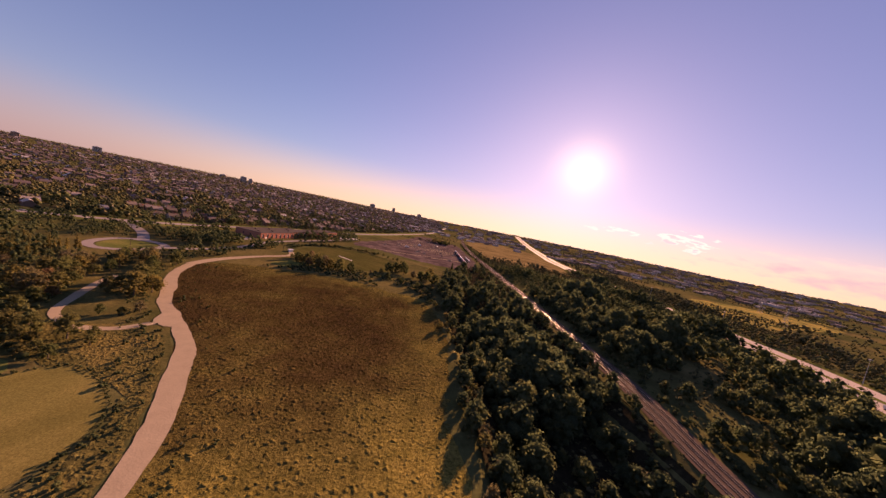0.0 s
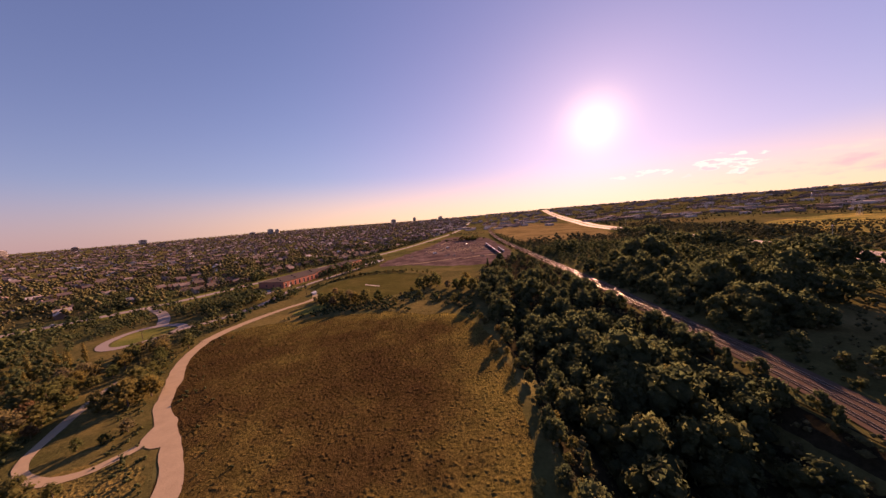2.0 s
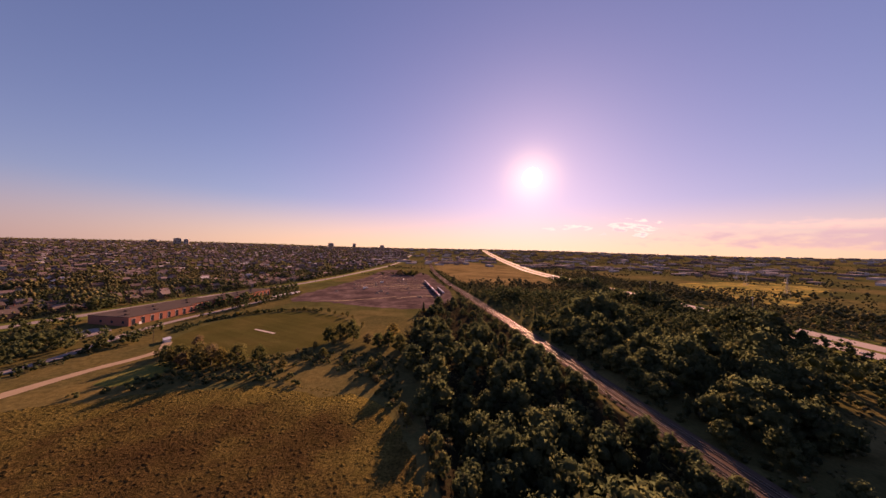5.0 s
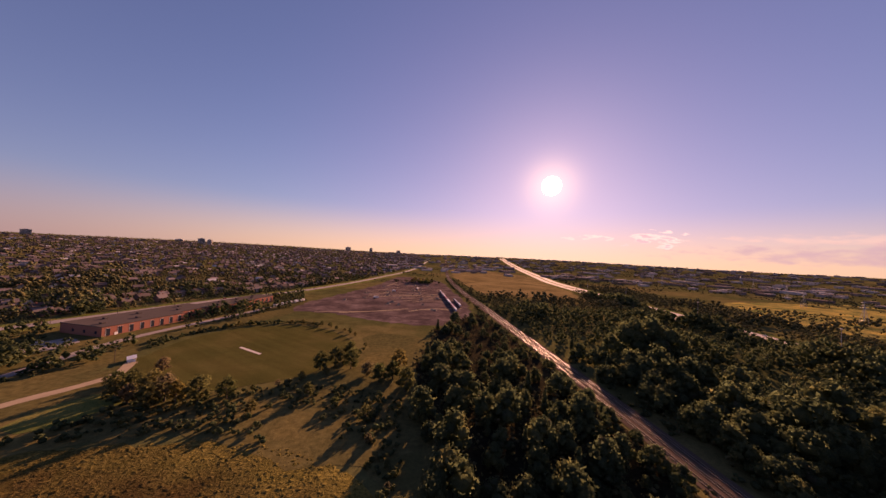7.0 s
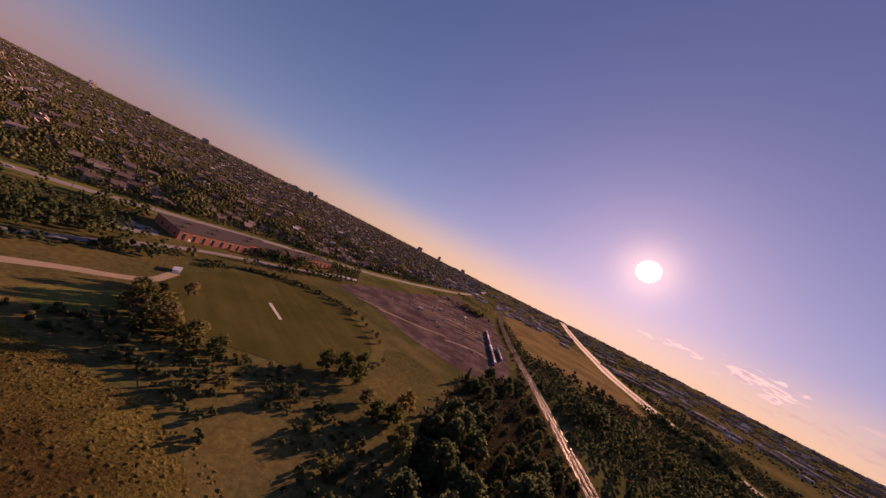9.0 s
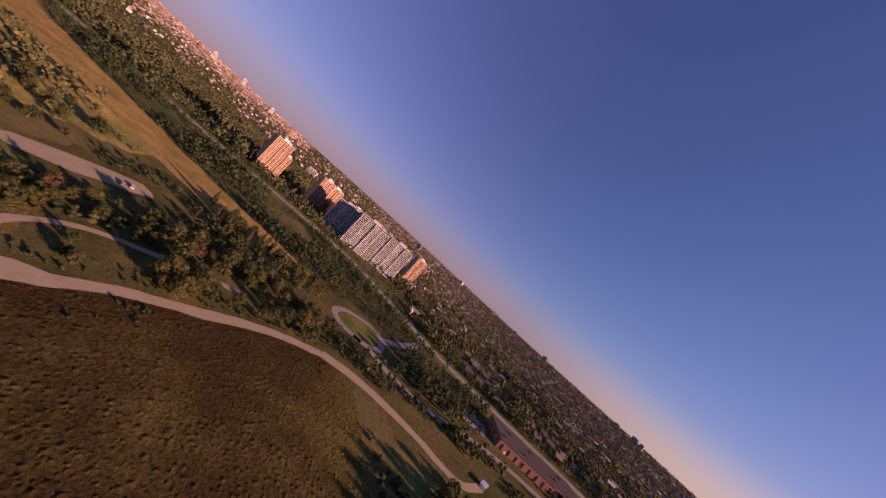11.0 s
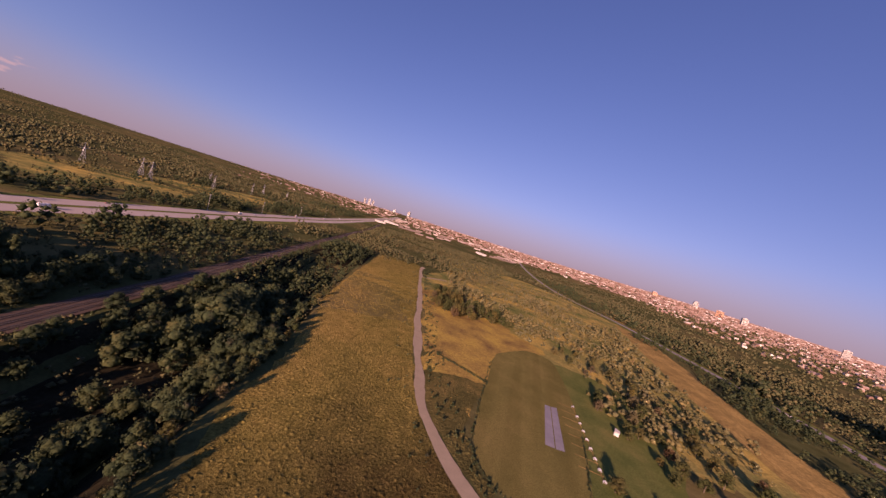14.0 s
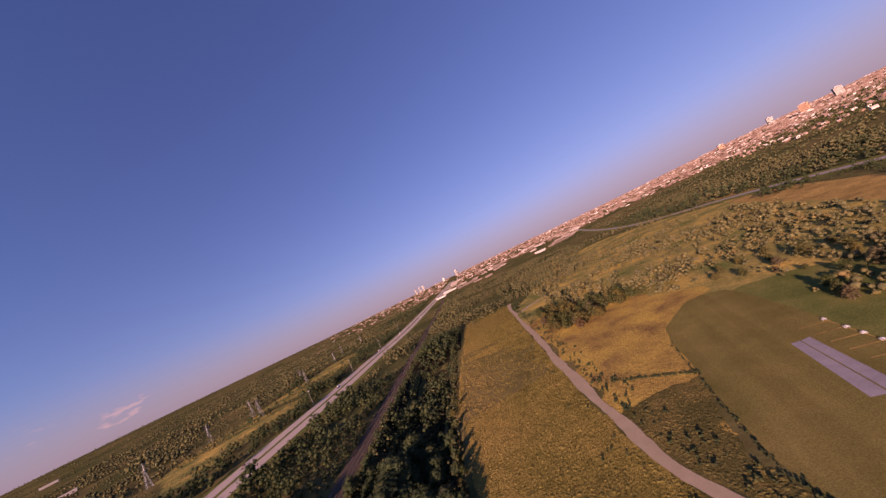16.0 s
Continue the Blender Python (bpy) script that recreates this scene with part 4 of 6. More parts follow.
# tussocks of the meadow
TUFTS = []
for s in range(5):
    q = np.random.default_rng(90 + s)
    a = np.arange(6) / 6 * 6.283
    ring = np.stack([np.cos(a), np.sin(a), -0.05 * np.ones(6)], 1) * (0.7 + 0.6 * q.random((6, 1)))
    v = np.concatenate([ring, [(0.3 * q.normal(), 0.3 * q.normal(), 0.22)]])
    TUFTS.append((v, np.array([(k, (k + 1) % 6, 6) for k in range(6)])))
x, y = scatter_points(FIELD, 1.75, 1.0)
k = (y > -300) & (RNG.random(len(x)) < 0.85) & (line_distance(x, y, TRACK) > 4.2)
x, y = x[k], y[k]
sc = 0.55 + 1.15 * RNG.random(len(x)) ** 2.5
v, f = joined(TUFTS, x, y, np.full(len(x), 0.02), sc)
stuff("meadow_tussocks", fast_mesh("meadow_tussocks", v, f, m_meadow), "brown and yellow-green tussocks of weeds", "weeds")
x, y = scatter_points([(-54, -9), (-57, -141), (-64, -232), (-120, -212), (-172, -118), (-187, -92), (-172, -70), (-140, -48), (-119, -23), (-82, 31), (-75, 48), (-55, 39)], 3.4, 1.0)
v, f = joined(TUFTS, x, y, np.full(len(x), 0.05), 0.3 + 0.5 * RNG.random(len(x)) ** 2)
wx, wy = scatter_points(VERGE, 1.35, 1.0)
k = (line_distance(wx, wy, TRACK) > 4.0) & (line_distance(wx, wy, LOOP) > 3.2) & ~inside(wx, wy, OVAL)
wv, wf = joined(TUFTS, wx[k], wy[k], np.full(int(k.sum()), 0.05), 0.6 + 0.9 * RNG.random(int(k.sum())) ** 2)
stuff("verge_tussocks", fast_mesh("verge_tussocks", wv, wf, m_verge), "rank olive-green weeds between track and flying field", "weeds")
stuff("golden_tussocks", fast_mesh("golden_tussocks", v, f, m_gold), "golden yellow flowering weeds", "weeds")


# ---- single trees ----
def tree_arrays(seed, tall, wide, slim):
    return crown_arrays(seed, tall, wide, 8 if slim else 12, 520, OCTA, slim)


def make_tree(seed, tall, wide, slim, label):
    ob = thing("tree", label, "tree", "trees of the park")
    bm = bmesh.new()
    q = random.Random(seed)
    rod(bm, (0, 0, -0.3), (0, 0, tall * 0.55), wide * 0.035, wide * 0.018, 7)
    for i in range(4):
        a = i * 1.6 + q.random()
        z = tall * (0.22 + 0.07 * i)
        rod(bm, (0, 0, z), (wide * 0.25 * math.cos(a), wide * 0.25 * math.sin(a), z + tall * 0.2), wide * 0.015, wide * 0.006, 5)
    part("trunk", bm, m_bark, ob, "grey-brown branching trunk")
    v, f = tree_arrays(seed, tall, wide, slim)
    part("crown", fast_mesh("crown", v, f, m_leaf, None, True), None, ob)
    return ob


KINDS = [make_tree(200 + i, 13.0, 11.0, False, "broad green deciduous tree with an uneven crown") for i in range(5)]
KINDS += [make_tree(300 + i, 9.0, 9.5, False, "low rounded grey-green tree in the park") for i in range(2)]
SLIM = [make_tree(320 + i, 17.0, 5.5, True, "tall slim green poplar in a row") for i in range(2)]


def plant(kinds, spots, low, high):
    for px, py in spots:
        ob = kinds[RNG.integers(0, len(kinds))]
        s = low + (high - low) * RNG.random()
        copy_thing(ob, Matrix.Translation((px, py, float(land(px, py)))) @ Matrix.Rotation(RNG.random() * 6.28, 4, "Z") @ Matrix.Scale(s, 4))


def clear_of_roads(x, y, gap=6.0):
    d = np.minimum(line_distance(x, y, TRACK), line_distance(x, y, LOOP))
    return d > gap


# round the loop and north of the flying field
x, y = scatter_points([(-189, 138), (-161, 166), (-144, 170), (-135, 187), (-151, 211), (-167, 239), (-187, 258), (-215, 251), (-214, 195)], 10.5, 0.9)
k = clear_of_roads(x, y, 5.5)
plant(KINDS, zip(x[k], y[k]), 0.55, 1.05)
x, y = scatter_points([(-178, 93), (-143, 105), (-111, 118), (-112, 130), (-138, 131), (-169, 132), (-185, 115)], 10.0, 0.9)
k = clear_of_roads(x, y, 6) & (line_distance(x, y, PARKING) > 18)
plant(KINDS, zip(x[k], y[k]), 0.35, 0.65)
plant(KINDS, [(-134, 152), (-130, 157), (-140, 148)], 0.35, 0.5)
plant(KINDS, [(-149, 175), (-156, 186), (-147, 184)], 0.95, 1.2)
plant(KINDS, [(-152, 126), (-163, 137), (-171, 150), (-140, 123), (-178, 166), (-128, 124), (-186, 180)], 0.55, 0.9)
# poplars
x, y = scatter_points([(-269, 123), (-238, 152), (-227, 227), (-250, 242), (-280, 181)], 9.0, 0.9)
plant(SLIM + KINDS[:1], zip(x, y), 0.55, 0.95)
# club lawn
plant(KINDS, [(-191, 26), (-186, 34), (-197, 30), (-192, 52), (-200, 58), (-143, 79), (-241, 26), (-236, 34), (-252, -43), (-246, -36), (-237, -83), (-231, -74), (-244, -62), (-226, 60), (-214, 76), (-262, 8), (-217, -20), (-208, -76), (-256, 56)], 0.5, 0.85)
plant(KINDS, [(-205, 14), (-212, 30), (-206, 44), (-222, 2), (-229, -14), (-234, 46), (-220, -44), (-215, -58), (-226, -66), (-248, -10), (-260, -22), (-248, -72), (-262, -60), (-200, -92), (-212, -100), (-232, -104), (-250, -98), (-188, 66), (-206, 66), (-246, 66), (-265, 34)], 0.45, 0.9)
plant(KINDS[:2], [(-188, -2), (-194, -10), (-184, 6)], 0.6, 0.8)
plant(KINDS, [(-119, 110), (-127, 109), (-136, 106), (-150, 104)], 0.45, 0.65)
# clump beside the track, far end of the meadow
x, y = scatter_points([(-68, -178), (-70, -140), (-90, -122), (-130, -138), (-170, -140), (-165, -165), (-112, -205), (-90, -250), (-74, -225)], 10.0, 0.9)
plant(KINDS, zip(x, y), 0.75, 1.25)
# playing field edges
c = curve_points(CRICKET, 9.0, True)
c = c + (c - np.array([-84, 418])) / np.linalg.norm(c - np.array([-84, 418]), axis=1, keepdims=True) * (7 + 4 * RNG.random((len(c), 1)))
south = (c[:, 1] < 425)
plant(KINDS, c[south & (c[:, 0] > -138)], 0.3, 0.5)
plant(KINDS, [(-129, 347), (-116, 340), (-104, 336), (-94, 331), (-87, 328), (-110, 330), (-97, 324), (-78, 330), (-122, 338), (-66, 333), (-21, 381), (-29, 373), (-12, 390), (-9, 375), (12, 351), (20, 358), (3, 364), (28, 340), (24, 372)], 0.9, 1.2)
plant(KINDS, c[~south & (c[:, 1] > 455)], 0.3, 0.5)
plant(KINDS, [(-25, 334), (-9, 323), (9, 309), (-47, 318), (-130, 359), (-122, 369)], 0.5, 0.75)
# clump at the far end of the yard
x, y = scatter_points([(43, 985), (97, 975), (116, 1040), (63, 1060)], 13.0, 0.9)
plant(KINDS, zip(x, y), 0.8, 1.2)
# forest edge by the meadow
e = curve_points([(4, 290), (28, 242), (27, 206), (35, 173), (31, 110), (33, 79), (28, 34), (35, -66), (38, -173)], 8.5)
plant(KINDS, e + (6, 0) + RNG.normal(0, 3, e.shape), 0.25, 0.5)
willow = thing("tree", "large spreading grey-green willow at the edge of the wood", "tree", "", (79, 165, float(land(79, 165))))
bm = rod(bmesh.new(), (0, 0, -0.5), (0.6, 0.2, 8.0), 0.9, 0.5, 9)
for i in range(7):
    a = i * 0.9
    rod(bm, (0.4, 0.1, 4.0 + 0.5 * i), (7.5 * math.cos(a), 7.5 * math.sin(a), 9.0 + 0.6 * i), 0.35, 0.12, 6)
part("trunk", bm, m_bark, willow, "grey-brown forked trunk")
v, f = crown_arrays(431, 19.0, 25.0, 30, 5200, ICO0)
part("crown", fast_mesh("crown", v, f, m_forest, None, True), None, willow)
for ob in KINDS + SLIM:
    px, py = -230 + 12 * RNG.normal(), 180 + 25 * RNG.normal()
    ob.matrix_basis = Matrix.Translation((px, py, 0)) @ Matrix.Scale(0.6, 4)


# ---- railway ----
def rail_mesh(name, pts, shift):
    p = curve_points(pts, 12.0)
    t = np.gradient(p, axis=0)
    t /= np.linalg.norm(t, axis=1, keepdims=True)
    nrm = np.stack([-t[:, 1], t[:, 0]], 1)
    c = p + nrm * shift
    v = np.empty((len(c), 4, 3))
    for j, (o, h) in enumerate(((-0.09, 0.44), (-0.06, 0.62), (0.06, 0.62), (0.09, 0.44))):
        v[:, j, :2] = c + nrm * o
        v[:, j, 2] = land(c[:, 0], c[:, 1]) + h
    i = np.arange(len(c) - 1)[:, None] * 4
    f = np.concatenate([np.stack([i + j, i + j + 1, i + j + 5, i + j + 4], 2).reshape(-1, 4) for j in range(3)])
    return fast_mesh(name, v.reshape(-1, 3), f[:, ::-1], m_rail)


def sleepers_mesh(pts, shift):
    p = curve_points(pts, 1.1)
    t = np.gradient(p, axis=0)
    t /= np.linalg.norm(t, axis=1, keepdims=True)
    k = (p[:, 1] > -420) & (p[:, 1] < 520)
    p, t = p[k], t[k]
    nrm = np.stack([-t[:, 1], t[:, 0]], 1)
    c = p + nrm * shift
    v = []
    for a, b, z in ((-1.3, -0.16, 0.3), (1.3, -0.16, 0.3), (1.3, 0.16, 0.3), (-1.3, 0.16, 0.3), (-1.3, -0.14, 0.45), (1.3, -0.14, 0.45), (1.3, 0.14, 0.45), (-1.3, 0.14, 0.45)):
        v.append(np.concatenate([c + nrm * a + t * b, np.full((len(c), 1), z)], 1))
    v = np.stack(v, 1)
    base = np.arange(len(c))[:, None, None] * 8
    f = np.array([(4, 5, 6, 7), (0, 1, 5, 4), (1, 2, 6, 5), (2, 3, 7, 6), (3, 0, 4, 7)])
    return fast_mesh("sleepers", v.reshape(-1, 3), (f[None] + base).reshape(-1, 4), m_tie)


for shift in (-4.6, 0.0, 4.6):
    tr = thing("railway_track", "worn steel railway track on dark ballast", "railway track", "parallel railway tracks")
    for o in (-0.75, 0.75):
        part("rail", rail_mesh("rail", RAIL, shift + o), None, tr, "worn steel rail")
    tagged(part("sleeper_bed", sleepers_mesh(RAIL, shift), None, tr, "weathered brown sleepers"), kind="stuff")


# ---- buildings ----
def slab_block(ob, cx, cy, length, deep, floors, wall, band, storey=2.95):
    """One slab: its long side along y, facades to +x and -x."""
    high = floors * storey
    x0, x1, y0, y1 = cx - deep / 2, cx + deep / 2, cy - length / 2, cy + length / 2
    part("wall", boxed(x0, x1, y0, y1, 0, high), wall, ob)
    roof = boxed(x0 - 0.3, x1 + 0.3, y0 - 0.3, y1 + 0.3, high, high + 0.9, 0.1)
    box(roof, cx - deep * 0.25, cx + deep * 0.25, cy - length * 0.16, cy + length * 0.16, high + 0.9, high + 5.0, 0.1)
    box(roof, cx - deep * 0.15, cx + deep * 0.2, cy + length * 0.2, cy + length * 0.34, high + 0.9, high + 3.2, 0.1)
    part("roof", roof, m_conc, ob, "flat roof with machine rooms")
    bays = max(2, round(length / 8))
    step = length / bays
    for side in (-1, 1):
        for k in range(bays + 1):
            yy = y0 + k * step
            if 0 < k < bays and k % 2:
                continue
            part("pier", boxed(*(sorted((cx + side * deep / 2, cx + side * (deep / 2 + 1.9)))), yy - 0.3, yy + 0.3, 0, high + 0.5), band, ob)
    shapes = []
    for side in (-1, 1):
        for ya, yb in ((y0 + 0.3, y0 + length * 0.3), (y0 + length * 0.62, y1 - 0.3)):
            slab = boxed(*(sorted((cx + side * deep / 2, cx + side * (deep / 2 + 1.8)))), ya, yb, 0.0, 0.22)
            box(slab, *(sorted((cx + side * (deep / 2 + 1.62), cx + side * (deep / 2 + 1.8)))), ya, yb, 0.22, 0.8)
            shapes.append(("balcony", slab))
        shapes.append(("spandrel", boxed(*(sorted((cx + side * deep / 2, cx + side * (deep / 2 + 0.12)))), y0 + length * 0.3, y0 + length * 0.62, 0.0, 0.9)))
    meshes = []
    for word, slab in shapes:
        me = bpy.data.meshes.new(word)
        slab.to_mesh(me)
        slab.free()
        me.materials.append(band)
        meshes.append((word, me))
    pane = bpy.data.meshes.new("window")
    bm = boxed(-0.1, 0.06, 0.35, step - 0.35, 0.7, 2.45)
    bm.to_mesh(pane)
    bm.free()
    pane.materials.append(m_glass)
    rest = bmesh.new()
    for k in range(floors):
        for word, me in meshes:
            part(word, me, None, ob).location.z = k * storey
        for j in range(bays):
            w = part("window", pane, None, ob)
            w.location = (x1, y0 + j * step, k * storey + 0.25)
            box(rest, x0 - 0.06, x0 + 0.1, y0 + j * step + 0.9, y0 + (j + 1) * step - 0.9, k * storey + 0.55, k * storey + 2.55)
        for yy in (y0, y1):
            for q in (-0.25, 0.25):
                box(rest, cx + deep * q - 0.9, cx + deep * q + 0.9, yy - 0.05, yy + 0.05, k * storey + 1.1, k * storey + 2.4)
    tagged(part("glazing", rest, m_glass, ob, "dark windows of the rear and ends"), kind="stuff")


m_panel = plain("grey_wall_panel", (0.10, 0.088, 0.088), (0.16, 0.14, 0.138), 0.5, 0.85)
# darker copy of the wall panel: shade of the recesses between slabs, as colour
m_shade = plain("shaded_panel", (0.05, 0.05, 0.055), (0.09, 0.085, 0.085), 0.5, 0.5)
white = thing("apartment_building", "white twenty-storey apartment block with long balcony bands", "apartment block", "", (-556, 262, 0), radians(-2))
slab_block(white, -4, 54, 50, 20, 20, m_panel, m_white, 3.1)
slab_block(white, 0, -7, 60, 20, 20, m_panel, m_white, 3.05)
slab_block(white, -22, -64, 40, 20, 18, m_panel, m_white)
for cx, cy, high in ((-6, 26, 63), (-16, -40.5, 57)):
    core = part("stair_core", boxed(cx - 8, cx + 6, cy - 3.5, cy + 3.5, 0, high), m_shade, white, "recessed stair core, the shade of the recess in its dark colour")
    part("pier", boxed(cx + 6, cx + 10.5, cy - 0.8, cy + 0.8, 0, high + 3), m_white, core, "pale vertical pier")
rear = thing("apartment_building", "orange brick apartment block with stepped slabs", "apartment block", "orange apartment blocks", (-634, 148, 0), radians(35))
slab_block(rear, -10, 16, 30, 15, 19, m_orange, m_orange)
slab_block(rear, 2, -14, 26, 15, 20, m_orange, m_orange)
slab_block(rear, 16, 26, 14, 13, 11, m_orange, m_orange)
tower = thing("apartment_building", "orange brick apartment tower with pale balconies", "apartment block", "orange apartment blocks", (-580, 50, 0), radians(35))
slab_block(tower, 0, 0, 30, 19, 21, m_orange, m_orange)
slab_block(tower, 3, 20, 9, 16, 15, m_orange, m_orange)

far_block = thing("apartment_building", "orange brick apartment block behind the white one", "apartment block", "orange apartment blocks", (-690, 398, 0), radians(20))
slab_block(far_block, 0, 0, 30, 16, 21, m_orange, m_orange)


def tower_block(cx, cy, wide, deep, floors, turn, label, mat):
    floors = round(floors * 0.8)
    ob = thing("apartment_building", label, "apartment block", "far apartment towers", (cx, cy, float(land(cx, cy))), turn)
    h = floors * 3.0
    part("wall", boxed(-wide / 2, wide / 2, -deep / 2, deep / 2, -3, h, 0.2), mat, ob)
    part("roof", box(boxed(-wide / 2 - 0.4, wide / 2 + 0.4, -deep / 2 - 0.4, deep / 2 + 0.4, h, h + 1), -wide / 5, wide / 5, -deep / 4, deep / 4, h + 1, h + 5), m_conc, ob)
    strip = bmesh.new()
    for k in range(floors):
        for s in (-1, 1):
            box(strip, -wide / 2 + 1, wide / 2 - 1, s * deep / 2 - 0.12, s * deep / 2 + 0.12, 3.0 * k + 1.0, 3.0 * k + 2.5)
            box(strip, s * wide / 2 - 0.12, s * wide / 2 + 0.12, -deep / 2 + 1, deep / 2 - 1, 3.0 * k + 1.0, 3.0 * k + 2.5)
    tagged(part("glazing", strip, m_glass, ob, "dark bands of small windows"), kind="stuff")
    return ob


def polar(az, dist):
    return dist * math.sin(radians(az)), 100 + dist * math.cos(radians(az))


for az, dist, wide, floors, mat in ((-30.6, 3500, 46, 20, m_conc), (-29.6, 3480, 34, 17, m_conc), (-33.1, 3900, 60, 9, m_conc), (170.6, 4050, 26, 30, m_conc), (171.4, 4070, 26, 32, m_conc), (172.1, 4080, 26, 30, m_conc), (179.2, 3900, 34, 30, m_conc), (176.4, 4100, 30, 18, m_white), (-128.0, 3300, 44, 24, m_orange), (-125.5, 3400, 40, 22, m_conc), (-131.0, 3900, 40, 24, m_conc), (-136.0, 3700, 40, 16, m_orange), (-117.0, 3300, 36, 24, m_conc), (-113.0, 3500, 36, 22, m_conc), (-108.0, 3000, 36, 20, m_conc), (-103.0, 2400, 40, 18, m_orange), (-95.0, 1300, 40, 8, m_conc), (-85.0, 1250, 36, 11, m_conc), (-81.0, 1150, 30, 12, m_orange), (-88.0, 1000, 34, 9, m_white), (-75.0, 2700, 40, 20, m_conc), (-65.0, 3300, 44, 18, m_white), (-57.0, 3700, 40, 17, m_conc), (-52.0, 3500, 36, 14, m_orange), (-46.0, 3900, 50, 16, m_conc), (-9.6, 4300, 60, 18, m_conc), (-5.6, 4350, 40, 20, m_conc), (-0.6, 4300, 50, 15, m_conc)):
    px, py = polar(az, dist)
    tower_block(px, py, wide, wide * 0.55, floors, radians(-az + 25 * math.sin(az * 9)), "distant pale high-rise apartment block" if mat is not m_orange else "distant orange brick apartment block", mat)


def low_building(name, label, at, turn, sizes, wall, bays, high):
    """Flat-roofed brick building in stepped lengths along y, front to +x."""
    ob = thing(name, label, "building", "", at, turn)
    y = 0.0
    for length, deep, back in sizes:
        part("wall", boxed(-deep - back, -back, y, y + length, 0, high), wall, ob)
        r = boxed(-deep - back - 0.3, -back + 0.3, y - 0.3, y + length + 0.3, high, high + 0.6, 0.08)
        for k in range(int(length / 14)):
            box(r, -back - deep * (0.3 + 0.4 * (k % 2)), -back - deep * (0.3 + 0.4 * (k % 2)) + 3.0, y + 6 + 13 * k, y + 9 + 13 * k, high + 0.6, high + 2.0, 0.1)
        part("roof", r, m_flatroof, ob, "flat gravel roof with vents")
        n = max(1, int(length / bays))
        for k in range(n):
            yy = y + (k + 0.5) * length / n
            w = part("window", boxed(-back - 0.12, -back + 0.06, yy - 1.5, yy + 1.5, 0.4, high - 1.6), m_glass, ob)
            part("frame", boxed(-back - 0.1, -back + 0.1, yy - 1.62, yy - 1.5, 0.3, high - 1.5), m_white, w)
            part("lintel", boxed(-back - 0.1, -back + 0.12, yy - 1.7, yy + 1.7, high - 1.6, high - 1.3), m_conc, w)
        for k in range(max(1, int(deep / 12))):
            xx = -back - (k + 0.5) * 12
            part("window", boxed(xx - 1.2, xx + 1.2, y - 0.06, y + 0.12, 2.2, 4.6), m_glass, ob)
        y += length + 0.4
    part("door", boxed(-0.1, 0.12, 8.5, 11.0, 0, 2.4), m_white, ob, "white double door")
    return ob


low_building("school_building", "long flat-roofed red brick building beside the road", (-218, 440, 0), radians(-17), [(66, 44, 0), (40, 36, 8), (56, 30, 2), (40, 26, 8)], m_brick, 7.5, 8.0)


def shed(at, turn, paint=m_white):
    ob = thing("pavilion", "small white open-fronted pavilion on the grass", "pavilion", "", at, turn)
    part("wall", box(box(boxed(-3, -2.85, -5, 5, 0, 2.6), -3, 2, -5, -4.85, 0, 2.6), -3, 2, 4.85, 5, 0, 2.6), paint, ob)
    bm = bmesh.new()
    v = [bm.verts.new(q) for q in ((-3.6, -5.6, 2.5), (2.8, -5.6, 3.4), (2.8, 5.6, 3.4), (-3.6, 5.6, 2.5), (-3.6, -5.6, 2.75), (2.8, -5.6, 3.65), (2.8, 5.6, 3.65), (-3.6, 5.6, 2.75))]
    for q in ((3, 2, 1, 0), (4, 5, 6, 7), (0, 1, 5, 4), (1, 2, 6, 5), (2, 3, 7, 6), (3, 0, 4, 7)):
        bm.faces.new([v[i] for i in q])
    part("roof", bm, paint, ob, "white sloping roof")
    for y in (-4.5, 0, 4.5):
        part("post", rod(bmesh.new(), (2.2, y, 0), (2.2, y, 3.3), 0.08, 0.08), paint, ob)
    part("floor_slab", boxed(-3.4, 2.6, -5.4, 5.4, 0, 0.12), m_conc, ob)
    return ob


shed((-154, 388, 0), radians(40)).scale = (0.75, 0.7, 0.8)
hut = shed((-180, 31, 0), radians(-40), m_conc)
hut.scale = (0.5, 0.4, 0.8)


def gable(length, wide, eave, ridge):
    a, b = length / 2, wide / 2
    o = 0.5
    wall = [(-a, -b, 0), (a, -b, 0), (a, b, 0), (-a, b, 0), (-a, -b, eave), (a, -b, eave), (a, b, eave), (-a, b, eave), (-a, 0, ridge), (a, 0, ridge)]
    wf = [(0, 1, 5), (0, 5, 4), (1, 2, 6), (1, 6, 5), (2, 3, 7), (2, 7, 6), (3, 0, 4), (3, 4, 7), (5, 6, 9), (7, 4, 8)]
    e = eave - o * (ridge - eave) / b
    roof = [(-a - o, -b - o, e), (a + o, -b - o, e), (a + o, 0, ridge), (-a - o, 0, ridge), (-a - o, b + o, e), (a + o, b + o, e), (-a - o, -b - o, e + 0.3), (a + o, -b - o, e + 0.3), (a + o, 0, ridge + 0.3), (-a - o, 0, ridge + 0.3), (-a - o, b + o, e + 0.3), (a + o, b + o, e + 0.3)]
    rf = [(6, 7, 8), (6, 8, 9), (9, 8, 11), (9, 11, 10), (0, 1, 7), (0, 7, 6), (5, 4, 10), (5, 10, 11), (1, 2, 8), (1, 8, 7), (2, 5, 11), (2, 11, 8), (3, 0, 6), (3, 6, 9), (4, 3, 9), (4, 9, 10)]
    return np.array(wall, float), np.array(wf), np.array(roof, float), np.array(rf)


